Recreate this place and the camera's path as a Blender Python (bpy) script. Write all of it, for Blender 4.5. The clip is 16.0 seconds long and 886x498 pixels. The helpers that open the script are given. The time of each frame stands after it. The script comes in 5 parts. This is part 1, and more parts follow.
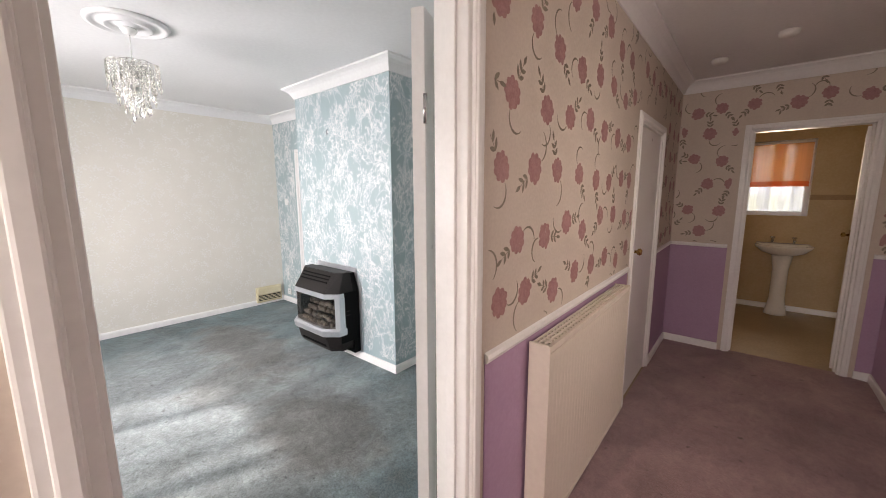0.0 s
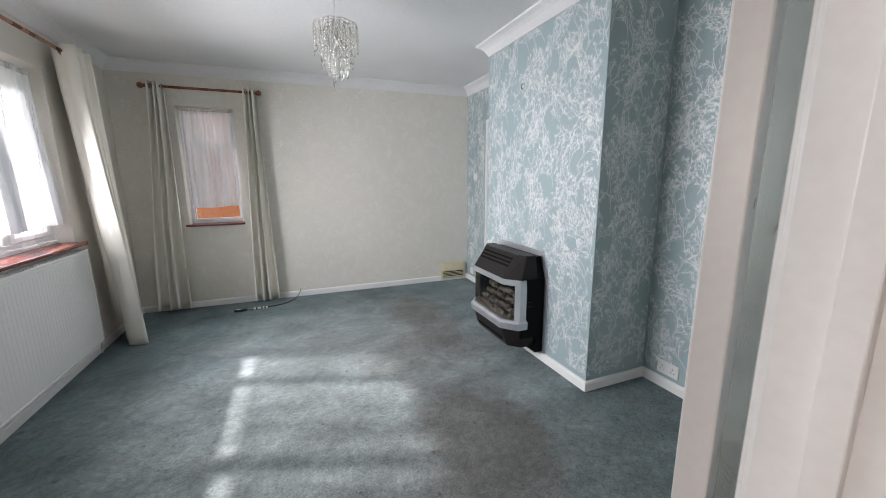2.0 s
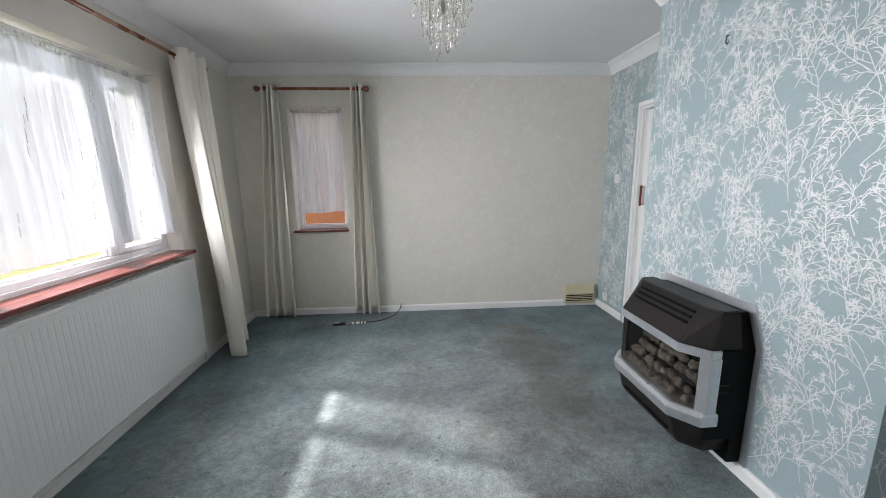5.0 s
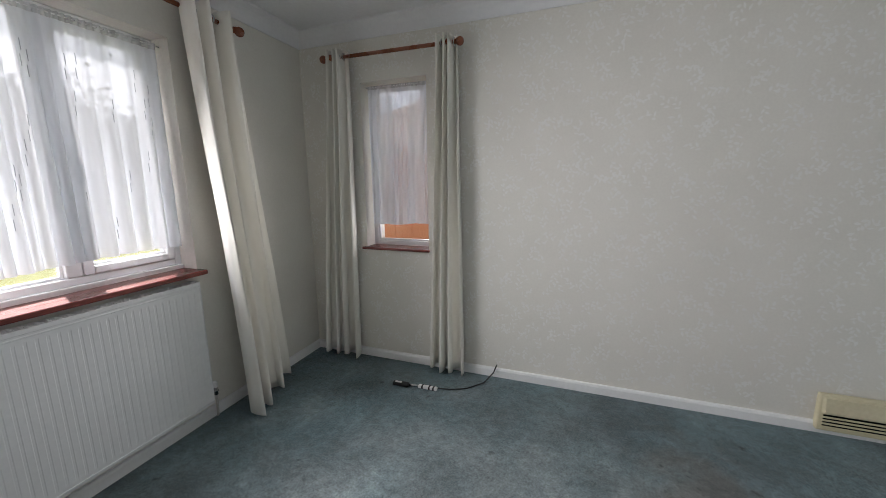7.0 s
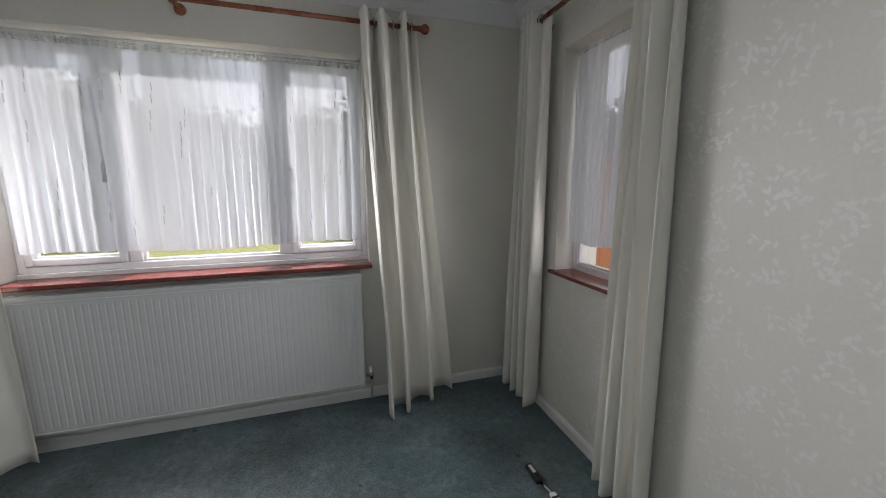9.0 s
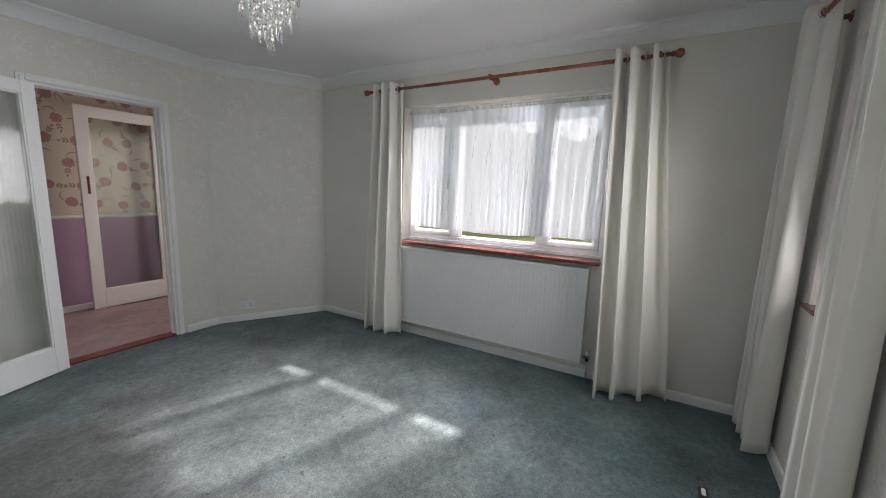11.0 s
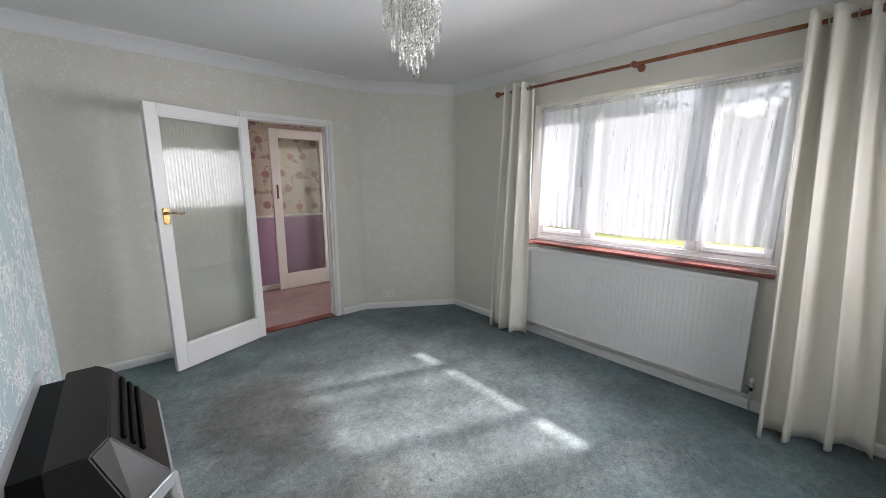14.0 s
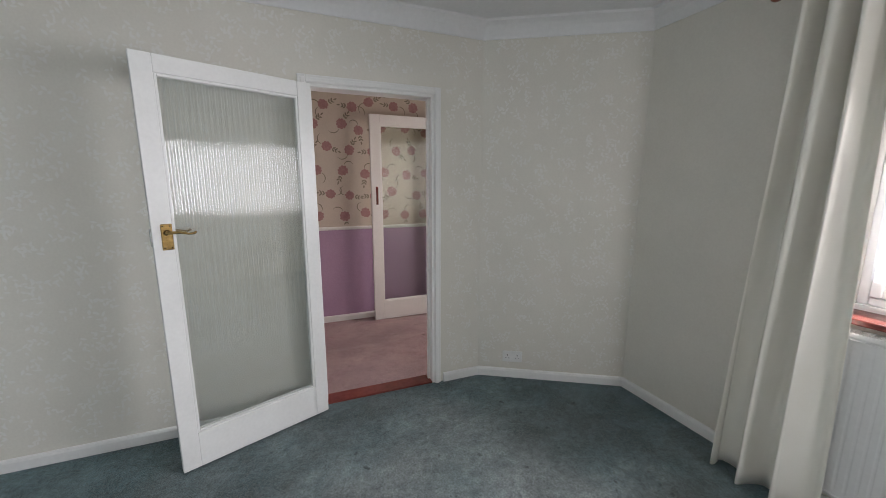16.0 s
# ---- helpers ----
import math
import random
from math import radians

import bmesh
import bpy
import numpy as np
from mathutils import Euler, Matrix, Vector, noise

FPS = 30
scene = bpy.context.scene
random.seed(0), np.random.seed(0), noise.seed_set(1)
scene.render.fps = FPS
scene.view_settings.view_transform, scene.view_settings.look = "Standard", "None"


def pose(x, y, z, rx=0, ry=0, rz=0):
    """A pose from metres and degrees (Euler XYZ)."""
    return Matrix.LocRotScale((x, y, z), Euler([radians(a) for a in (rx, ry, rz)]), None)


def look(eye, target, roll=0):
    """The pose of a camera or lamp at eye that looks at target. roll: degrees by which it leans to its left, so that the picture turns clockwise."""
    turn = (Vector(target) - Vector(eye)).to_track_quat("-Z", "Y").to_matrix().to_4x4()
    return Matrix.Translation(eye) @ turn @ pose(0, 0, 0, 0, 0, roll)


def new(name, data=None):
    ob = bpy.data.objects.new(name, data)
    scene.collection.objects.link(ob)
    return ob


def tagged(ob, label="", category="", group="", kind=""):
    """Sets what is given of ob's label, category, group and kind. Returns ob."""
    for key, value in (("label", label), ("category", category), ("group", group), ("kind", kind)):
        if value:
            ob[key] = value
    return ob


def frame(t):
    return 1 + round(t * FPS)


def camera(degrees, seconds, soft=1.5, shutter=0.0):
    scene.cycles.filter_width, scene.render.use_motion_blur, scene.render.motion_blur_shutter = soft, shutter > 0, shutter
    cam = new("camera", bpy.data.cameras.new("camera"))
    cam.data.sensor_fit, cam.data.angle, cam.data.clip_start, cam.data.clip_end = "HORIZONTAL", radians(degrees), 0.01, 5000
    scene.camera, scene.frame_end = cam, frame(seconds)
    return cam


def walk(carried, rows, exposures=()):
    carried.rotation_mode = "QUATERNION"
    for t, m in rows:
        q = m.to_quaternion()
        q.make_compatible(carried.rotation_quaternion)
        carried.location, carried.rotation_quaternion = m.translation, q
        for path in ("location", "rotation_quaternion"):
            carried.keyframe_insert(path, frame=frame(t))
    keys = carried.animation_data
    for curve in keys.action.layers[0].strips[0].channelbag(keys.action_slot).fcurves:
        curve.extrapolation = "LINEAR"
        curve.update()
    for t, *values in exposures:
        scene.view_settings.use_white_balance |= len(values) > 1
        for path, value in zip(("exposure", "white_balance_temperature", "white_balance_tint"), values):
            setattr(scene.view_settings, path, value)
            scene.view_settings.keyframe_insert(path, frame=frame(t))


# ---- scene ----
cam = camera(100.3, 16.0, 0.75, 0.1)
PATH = [
    (0, (0.569, 0.573, 1.501), (-0.689, 2.098, 1.199), -0.2),
    (0.5, (0.445, 0.662, 1.473), (-1.013, 1.998, 1.173), 0.0),
    (1, (0.307, 0.772, 1.434), (-1.299, 1.921, 1.117), -0.2),
    (1.5, (0.177, 0.857, 1.403), (-1.57, 1.762, 1.045), -0.4),
    (2, (0.1, 0.899, 1.367), (-1.723, 1.632, 0.994), -0.5),
    (2.5, (0.067, 0.931, 1.367), (-1.801, 1.533, 0.982), -0.6),
    (3, (0.043, 0.93, 1.369), (-1.858, 1.417, 0.986), -0.6),
    (3.5, (-0.039, 0.931, 1.393), (-1.961, 1.325, 1.005), -0.6),
    (4, (-0.2, 0.958, 1.434), (-2.143, 1.229, 1.046), -0.7),
    (4.2, (-0.263, 0.987, 1.436), (-2.212, 1.217, 1.051), -0.8),
    (6.3, (-1.495, 1.188, 1.39), (-3.46, 1.049, 1.039), -0.7),
    (6.5, (-1.636, 1.233, 1.397), (-3.586, 0.957, 1.048), -0.6),
    (7, (-2.017, 1.355, 1.392), (-3.879, 0.714, 1.04), -0.6),
    (7.5, (-2.339, 1.418, 1.42), (-4.044, 0.439, 1.056), -0.3),
    (8, (-2.648, 1.58, 1.429), (-4.018, 0.169, 1.066), -0.7),
    (8.5, (-2.902, 1.626, 1.407), (-3.977, -0.023, 1.053), -0.3),
    (9, (-3.273, 1.681, 1.387), (-3.865, -0.2, 1.058), -0.2),
    (9.5, (-3.451, 1.727, 1.374), (-3.5, -0.245, 1.044), 0.3),
    (10, (-3.603, 1.906, 1.411), (-3.274, -0.035, 1.056), -0.2),
    (10.2, (-3.635, 1.987, 1.349), (-3.151, 0.072, 1.033), 0.6),
    (12.3, (-4.073, 2.494, 1.475), (-2.799, 0.995, 1.117), 0.1),
    (12.5, (-4.072, 2.5, 1.473), (-2.79, 1.007, 1.117), 0.1),
    (13, (-4.041, 2.49, 1.467), (-2.735, 1.017, 1.114), 0.2),
    (13.5, (-3.974, 2.417, 1.47), (-2.613, 0.995, 1.115), 0.1),
    (14, (-3.828, 2.306, 1.464), (-2.349, 1.007, 1.107), 0.1),
    (14.5, (-3.523, 2.147, 1.469), (-1.953, 0.963, 1.103), 0.1),
    (15, (-3.208, 1.964, 1.478), (-1.587, 0.85, 1.113), 0.1),
    (15.5, (-2.87, 1.721, 1.486), (-1.141, 0.779, 1.132), 0.0),
    (16, (-2.502, 1.497, 1.457), (-0.674, 0.764, 1.11), 0.1),
]
EXPOSURES = [(0.0, 2.7, 6950, 19), (0.7, 2.5, 6850, 18), (1.5, 2.2, 6600, 16), (4.0, 2.0, 6500, 14), (7.0, 1.75, 6550, 15), (9.3, 1.42, 6550, 15), (10.2, 1.6, 6550, 15), (12.5, 2.0, 6550, 15), (16.0, 2.1, 6600, 15)]
walk(cam, [(t, look(eye, target, roll)) for t, eye, target, roll in PATH], EXPOSURES)

# ---- plan (metres) ----
FX, WY, DX, HX = -4.54, -0.66, -0.12, -0.01      # far wall, window wall, door wall (room face, hall face)
CF, CX0, CX1, AY = 2.575, -2.95, -1.60, 3.085    # chimney front, its two sides, alcove wall
FXA = -4.45                                      # far wall at the alcove end: it runs slightly askew
CEIL = 2.50
CH0, CH1 = (DX, 0.25), (-0.665, WY)              # splayed corner wall
EX, EY, BY = 1.44, 4.85, 6.85                    # hall east wall, hall end wall, bathroom far wall
OUT = 0.28                                       # outer wall thickness

# ---- light ----
world = bpy.data.worlds.new("sky")
scene.world = world
world.use_nodes = True
wn = world.node_tree.nodes
sky = wn.new("ShaderNodeTexSky")
sky.sky_type = 'NISHITA'
sky.sun_disc = False
sky.sun_elevation = radians(39.5)
sky.sun_rotation = radians(200)
sky.dust_density = 4.0
sky.air_density = 1.0
haze = wn.new("ShaderNodeMix")
haze.data_type = 'RGBA'
haze.inputs[0].default_value = 0.8
haze.inputs[7].default_value = (9.4, 10.1, 11.4, 1)
world.node_tree.links.new(sky.outputs[0], haze.inputs[6])
world.node_tree.links.new(haze.outputs[2], wn["Background"].inputs[0])
wn["Background"].inputs[1].default_value = 0.058
sun = new("sun", bpy.data.lights.new("sun", 'SUN'))
sun.data.energy = 4.6
sun.data.angle = radians(2.6)
sun.data.color = (1.0, 0.98, 0.95)
sun.matrix_world = look((-5.28, -7.55, 7.0), (-2.4, 0.45, 0.0))


def window_light(name, centre, target, width, height, watts, colour=(0.945, 0.97, 1.0)):
    """An added area lamp at an opening, standing in for the sky's light."""
    d = bpy.data.lights.new(name, 'AREA')
    d.shape, d.size, d.size_y = 'RECTANGLE', width, height
    d.energy = watts
    d.color = colour
    d.spread = radians(125)
    new(name, d).matrix_world = look(centre, target)


window_light("skylight_wide_window", (-2.62, -0.585, 1.50), (-2.62, 1.0, 1.14), 1.70, 0.86, 10.5)
window_light("skylight_side_window", (-4.48, 0.125, 1.5), (-3.0, 0.125, 1.2), 0.46, 0.9, 1.7)
# added lamp at a made-up east panel, lighting the radiator wall
window_light("added_hall_light", (1.46, 2.35, 1.35), (0.0, 2.3, 0.85), 0.6, 1.4, 1.1, (1.0, 0.90, 0.80))
# lamp added at the unseen south end to brighten the hall's east side
window_light("added_hall_end_light", (0.45, -0.93, 1.35), (0.75, 1.0, 0.7), 0.6, 1.4, 3.3, (1.0, 0.92, 0.84))
window_light("skylight_bathroom", (0.8, 6.86, 1.66), (0.8, 5.0, 1.66), 0.5, 0.8, 0.7, (1.0, 0.82, 0.56))


# ---- materials ----
def col(c):
    return (c[0], c[1], c[2], 1.0)


def surface(name, c1, c2, rough=0.6, metal=0.0, big=3.0, fine=60.0, mix=0.5, bump=0.1, dist=0.002, rough_var=0.1, spec=0.5, sheen=0.0, stain=None):
    """Two tones mixed by noise at two scales, with fine relief and varying gloss."""
    m = bpy.data.materials.new(name)
    m.use_nodes = True
    nt = m.node_tree
    n, l = nt.nodes, nt.links
    b = n["Principled BSDF"]
    tc = n.new("ShaderNodeTexCoord")
    a = n.new("ShaderNodeTexNoise")
    a.inputs["Scale"].default_value, a.inputs["Detail"].default_value = big, 5
    f = n.new("ShaderNodeTexNoise")
    f.inputs["Scale"].default_value, f.inputs["Detail"].default_value = fine, 3
    for t in (a, f):
        l.new(tc.outputs["Object"], t.inputs["Vector"])
    add = n.new("ShaderNodeMath")
    add.operation = 'MULTIPLY_ADD'
    add.inputs[1].default_value = mix
    l.new(f.outputs[0], add.inputs[0])
    sc = n.new("ShaderNodeMath")
    sc.operation = 'MULTIPLY'
    sc.inputs[1].default_value = 1 - mix
    l.new(a.outputs[0], sc.inputs[0])
    l.new(sc.outputs[0], add.inputs[2])
    ramp = n.new("ShaderNodeValToRGB")
    ramp.color_ramp.elements[0].position, ramp.color_ramp.elements[1].position = 0.36, 0.64
    ramp.color_ramp.elements[0].color, ramp.color_ramp.elements[1].color = col(c1), col(c2)
    l.new(add.outputs[0], ramp.inputs[0])
    out = ramp.outputs[0]
    if stain:
        s = n.new("ShaderNodeTexNoise")
        s.inputs["Scale"].default_value, s.inputs["Detail"].default_value = stain[1], 4
        l.new(tc.outputs["Object"], s.inputs["Vector"])
        r = n.new("ShaderNodeMapRange")
        r.inputs[1].default_value, r.inputs[2].default_value, r.inputs[4].default_value = stain[2], stain[2] + 0.16, stain[3]
        l.new(s.outputs[0], r.inputs[0])
        mx = n.new("ShaderNodeMix")
        mx.data_type = 'RGBA'
        mx.inputs[7].default_value = col(stain[0])
        l.new(r.outputs[0], mx.inputs[0])
        l.new(out, mx.inputs[6])
        out = mx.outputs[2]
    l.new(out, b.inputs["Base Color"])
    rr = n.new("ShaderNodeMapRange")
    rr.inputs[3].default_value, rr.inputs[4].default_value = max(rough - rough_var, 0.02), min(rough + rough_var, 1)
    l.new(a.outputs[0], rr.inputs[0])
    l.new(rr.outputs[0], b.inputs["Roughness"])
    b.inputs["Metallic"].default_value = metal
    b.inputs["Specular IOR Level"].default_value = spec
    if sheen:
        b.inputs["Sheen Weight"].default_value = sheen
    if bump:
        bp = n.new("ShaderNodeBump")
        bp.inputs["Strength"].default_value, bp.inputs["Distance"].default_value = bump, dist
        l.new(f.outputs[0], bp.inputs["Height"])
        l.new(bp.outputs[0], b.inputs["Normal"])
    return m


def glass(name, tint=(1, 1, 1), rough=0.0, ior=1.45):
    m = bpy.data.materials.new(name)
    m.use_nodes = True
    b = m.node_tree.nodes["Principled BSDF"]
    b.inputs["Base Color"].default_value = col(tint)
    b.inputs["Transmission Weight"].default_value = 1.0
    b.inputs["Roughness"].default_value = rough
    b.inputs["IOR"].default_value = ior
    return m


def thin_glass(name, tint, rough, gain):
    """A flat pane: clear, with a mirror gloss that grows at grazing angles."""
    m = bpy.data.materials.new(name)
    m.use_nodes = True
    n, l = m.node_tree.nodes, m.node_tree.links
    n.remove(n["Principled BSDF"])
    tr, gl, mx, fr, mu = n.new("ShaderNodeBsdfTransparent"), n.new("ShaderNodeBsdfGlossy"), n.new("ShaderNodeMixShader"), n.new("ShaderNodeLayerWeight"), n.new("ShaderNodeMath")
    tr.inputs[0].default_value = col(tint)
    gl.inputs["Roughness"].default_value = rough
    fr.inputs["Blend"].default_value = 0.5
    po = n.new("ShaderNodeMath")
    po.operation = 'POWER'
    po.inputs[1].default_value = 5.0
    l.new(fr.outputs["Facing"], po.inputs[0])
    mu.operation = 'MULTIPLY_ADD'
    mu.use_clamp = True
    mu.inputs[1].default_value, mu.inputs[2].default_value = 0.9, 0.04 * gain
    l.new(po.outputs[0], mu.inputs[0])
    l.new(mu.outputs[0], mx.inputs[0])
    l.new(tr.outputs[0], mx.inputs[1])
    l.new(gl.outputs[0], mx.inputs[2])
    l.new(mx.outputs[0], n["Material Output"].inputs[0])
    return m


def cloth_sheer(name, tint, through_share, glow_share):
    """Thin woven cloth: part open weave, part light passing through, part reflecting."""
    m = bpy.data.materials.new(name)
    m.use_nodes = True
    nt = m.node_tree
    n, l = nt.nodes, nt.links
    n.remove(n["Principled BSDF"])
    tc = n.new("ShaderNodeTexCoord")
    nz = n.new("ShaderNodeTexNoise")
    nz.inputs["Scale"].default_value, nz.inputs["Detail"].default_value = 1.7, 3.0
    mp = n.new("ShaderNodeMapping")
    mp.inputs["Scale"].default_value = (7, 7, 0.12)
    l.new(tc.outputs["Object"], mp.inputs[0])
    l.new(mp.outputs[0], nz.inputs["Vector"])
    d = n.new("ShaderNodeBsdfDiffuse")
    t = n.new("ShaderNodeBsdfTranslucent")
    tr = n.new("ShaderNodeBsdfTransparent")
    d.inputs[0].default_value = t.inputs[0].default_value = col(tint)
    m1, m2 = n.new("ShaderNodeMixShader"), n.new("ShaderNodeMixShader")
    m1.inputs[0].default_value = glow_share
    l.new(d.outputs[0], m1.inputs[1])
    l.new(t.outputs[0], m1.inputs[2])
    r = n.new("ShaderNodeMapRange")
    r.inputs[1].default_value, r.inputs[2].default_value = 0.36, 0.66
    r.inputs[3].default_value, r.inputs[4].default_value = through_share * 0.3, through_share * 1.8
    l.new(nz.outputs[0], r.inputs[0])
    l.new(r.outputs[0], m2.inputs[0])
    l.new(m1.outputs[0], m2.inputs[1])
    l.new(tr.outputs[0], m2.inputs[2])
    l.new(m2.outputs[0], n["Material Output"].inputs[0])
    return m


def carpet(name, base, light, stain, crush, dark, worn=()):
    """Cut pile: fine tufts, brushed nap, wide worn stains and small dark marks."""
    m = surface(name, base, light, rough=0.85, big=3.0, fine=260.0, mix=0.42, bump=1.0, dist=0.008, rough_var=0.06, spec=0.25, sheen=0.25, stain=(stain, 1.1, 0.52, 0.45))
    nt = m.node_tree
    n, l = nt.nodes, nt.links
    b = n["Principled BSDF"]
    src = b.inputs["Base Color"].links[0].from_socket
    tc = n.new("ShaderNodeTexCoord")
    total = None
    for scale, stretch, amount, detail in ((1.8, (1, 0.8, 1), crush * 0.7, 6.0), (6.0, (1, 0.8, 1), crush * 0.45, 8.0), (28.0, (1, 0.8, 1), crush * 0.5, 4.0), (95.0, (1, 1, 1), crush * 0.7, 3.0)):
        mp = n.new("ShaderNodeMapping")
        mp.inputs["Scale"].default_value = stretch
        mp.inputs["Rotation"].default_value = (0, 0, 0.35)
        l.new(tc.outputs["Object"], mp.inputs[0])
        nz = n.new("ShaderNodeTexNoise")
        nz.inputs["Scale"].default_value, nz.inputs["Detail"].default_value, nz.inputs["Distortion"].default_value = scale, detail, 0.4
        l.new(mp.outputs[0], nz.inputs["Vector"])
        r = n.new("ShaderNodeMapRange")
        r.inputs[1].default_value, r.inputs[2].default_value, r.inputs[3].default_value, r.inputs[4].default_value = 0.3, 0.7, 1 - amount, 1 + amount
        l.new(nz.outputs[0], r.inputs[0])
        if total is None:
            total = r.outputs[0]
        else:
            mm = n.new("ShaderNodeMath")
            mm.operation = 'MULTIPLY'
            l.new(total, mm.inputs[0])
            l.new(r.outputs[0], mm.inputs[1])
            total = mm.outputs[0]
    spot = n.new("ShaderNodeTexNoise")
    spot.inputs["Scale"].default_value, spot.inputs["Detail"].default_value = 16.0, 2.0
    l.new(tc.outputs["Object"], spot.inputs["Vector"])
    rs = n.new("ShaderNodeMapRange")
    rs.inputs[1].default_value, rs.inputs[2].default_value, rs.inputs[3].default_value, rs.inputs[4].default_value = 0.68, 0.75, 1.0, dark
    l.new(spot.outputs[0], rs.inputs[0])
    mm = n.new("ShaderNodeMath")
    mm.operation = 'MULTIPLY'
    l.new(total, mm.inputs[0])
    l.new(rs.outputs[0], mm.inputs[1])
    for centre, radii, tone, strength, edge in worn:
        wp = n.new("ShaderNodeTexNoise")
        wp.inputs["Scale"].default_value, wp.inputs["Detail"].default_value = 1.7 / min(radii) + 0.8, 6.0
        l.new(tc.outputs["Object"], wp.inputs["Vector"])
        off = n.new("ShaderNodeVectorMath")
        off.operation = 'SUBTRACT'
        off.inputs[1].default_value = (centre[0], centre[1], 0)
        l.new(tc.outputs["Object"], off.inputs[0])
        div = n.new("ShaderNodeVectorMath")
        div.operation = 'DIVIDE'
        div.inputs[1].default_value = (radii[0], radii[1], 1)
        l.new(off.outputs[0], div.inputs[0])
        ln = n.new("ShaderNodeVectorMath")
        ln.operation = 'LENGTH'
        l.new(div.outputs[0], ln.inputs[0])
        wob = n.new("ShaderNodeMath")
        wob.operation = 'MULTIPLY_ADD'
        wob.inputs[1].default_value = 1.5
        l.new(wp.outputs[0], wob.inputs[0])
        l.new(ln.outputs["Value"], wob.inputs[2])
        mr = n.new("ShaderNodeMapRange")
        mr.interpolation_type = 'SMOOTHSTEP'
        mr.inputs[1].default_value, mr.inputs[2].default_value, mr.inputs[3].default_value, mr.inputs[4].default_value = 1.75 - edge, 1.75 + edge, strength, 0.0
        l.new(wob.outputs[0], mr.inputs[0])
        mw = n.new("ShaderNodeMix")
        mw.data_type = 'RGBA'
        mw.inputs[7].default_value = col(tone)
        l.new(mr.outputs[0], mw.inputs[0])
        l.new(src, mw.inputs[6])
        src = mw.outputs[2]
    mul = n.new("ShaderNodeVectorMath")
    mul.operation = 'SCALE'
    l.new(src, mul.inputs[0])
    l.new(mm.outputs[0], mul.inputs["Scale"])
    l.new(mul.outputs[0], b.inputs["Base Color"])
    return m


M_PAPER = surface("beige_wallpaper", (0.74, 0.712, 0.642), (0.79, 0.762, 0.692), rough=0.6, big=4, fine=90, bump=0.15, dist=0.001)
M_PEARL = surface("pearl_leaf_print", (0.79, 0.77, 0.72), (0.85, 0.835, 0.79), rough=0.47, metal=0.05, big=6, fine=150, bump=0.2, dist=0.0006, spec=0.6)
M_BLUE = surface("blue_wallpaper", (0.325, 0.425, 0.447), (0.375, 0.475, 0.497), rough=0.45, big=4, fine=90, bump=0.15, dist=0.001)
M_SILVER_PRINT = surface("silver_branch_print", (0.82, 0.83, 0.83), (0.89, 0.89, 0.885), rough=0.42, metal=0.2, big=6, fine=200, bump=0.1, dist=0.0005)
M_FLORAL = surface("cream_floral_wallpaper", (0.60, 0.52, 0.45), (0.66, 0.58, 0.50), rough=0.6, big=4, fine=90, bump=0.15, dist=0.001)
M_FLOWER = surface("mauve_flower_print", (0.36, 0.18, 0.18), (0.46, 0.26, 0.25), rough=0.55, big=40, fine=160, bump=0.1, dist=0.0005)
M_LEAF_PRINT = surface("olive_leaf_print", (0.21, 0.18, 0.135), (0.29, 0.25, 0.19), rough=0.55, big=40, fine=160, bump=0.1, dist=0.0005)
M_LILAC = surface("lilac_dado_paint", (0.43, 0.28, 0.42), (0.48, 0.32, 0.47), rough=0.55, big=3, fine=70, bump=0.1, dist=0.001)
M_CEIL = surface("white_ceiling_paint", (0.80, 0.80, 0.80), (0.85, 0.85, 0.85), rough=0.8, big=2, fine=40, bump=0.25, dist=0.002)
M_WHITE = surface("white_gloss_paint", (0.84, 0.835, 0.82), (0.89, 0.885, 0.87), rough=0.32, big=5, fine=60, bump=0.06, dist=0.001)
M_PLASTER = surface("plain_plaster", (0.5, 0.48, 0.45), (0.58, 0.56, 0.52), rough=0.8)
M_REVEAL = surface("cream_reveal_paint", (0.66, 0.63, 0.58), (0.73, 0.70, 0.65), rough=0.6, big=4, fine=60)
M_UPVC = surface("white_plastic", (0.80, 0.80, 0.81), (0.85, 0.85, 0.86), rough=0.25, big=3, fine=30, bump=0.02)
M_SILL = surface("red_brown_gloss_wood", (0.15, 0.035, 0.028), (0.23, 0.06, 0.048), rough=0.22, big=6, fine=40, bump=0.08, dist=0.001)
M_POLE = surface("varnished_red_wood", (0.20, 0.06, 0.028), (0.30, 0.10, 0.045), rough=0.28, big=8, fine=50, bump=0.05)
M_CURTAIN = surface("cream_curtain_cloth", (0.86, 0.83, 0.745), (0.90, 0.87, 0.80), rough=0.9, big=5, fine=300, bump=0.3, dist=0.001, spec=0.2, sheen=0.2)
M_NET = cloth_sheer("white_net", (0.90, 0.92, 0.96), 0.15, 0.115)
M_NETHEAD = cloth_sheer("gathered_net", (0.80, 0.81, 0.83), 0.3, 0.15)
M_RAD = surface("radiator_enamel", (0.74, 0.74, 0.73), (0.79, 0.79, 0.78), rough=0.35, big=4, fine=50, bump=0.03)
M_HRAD = surface("cream_radiator_enamel", (0.70, 0.63, 0.54), (0.76, 0.69, 0.60), rough=0.35, big=4, fine=50, bump=0.03)
M_CHROME = surface("dull_chrome", (0.5, 0.5, 0.5), (0.65, 0.65, 0.64), rough=0.25, metal=1.0, big=10, fine=80, bump=0.05)
M_BRASS = surface("aged_brass", (0.30, 0.19, 0.07), (0.46, 0.31, 0.12), rough=0.27, metal=1.0, big=15, fine=90, bump=0.05)
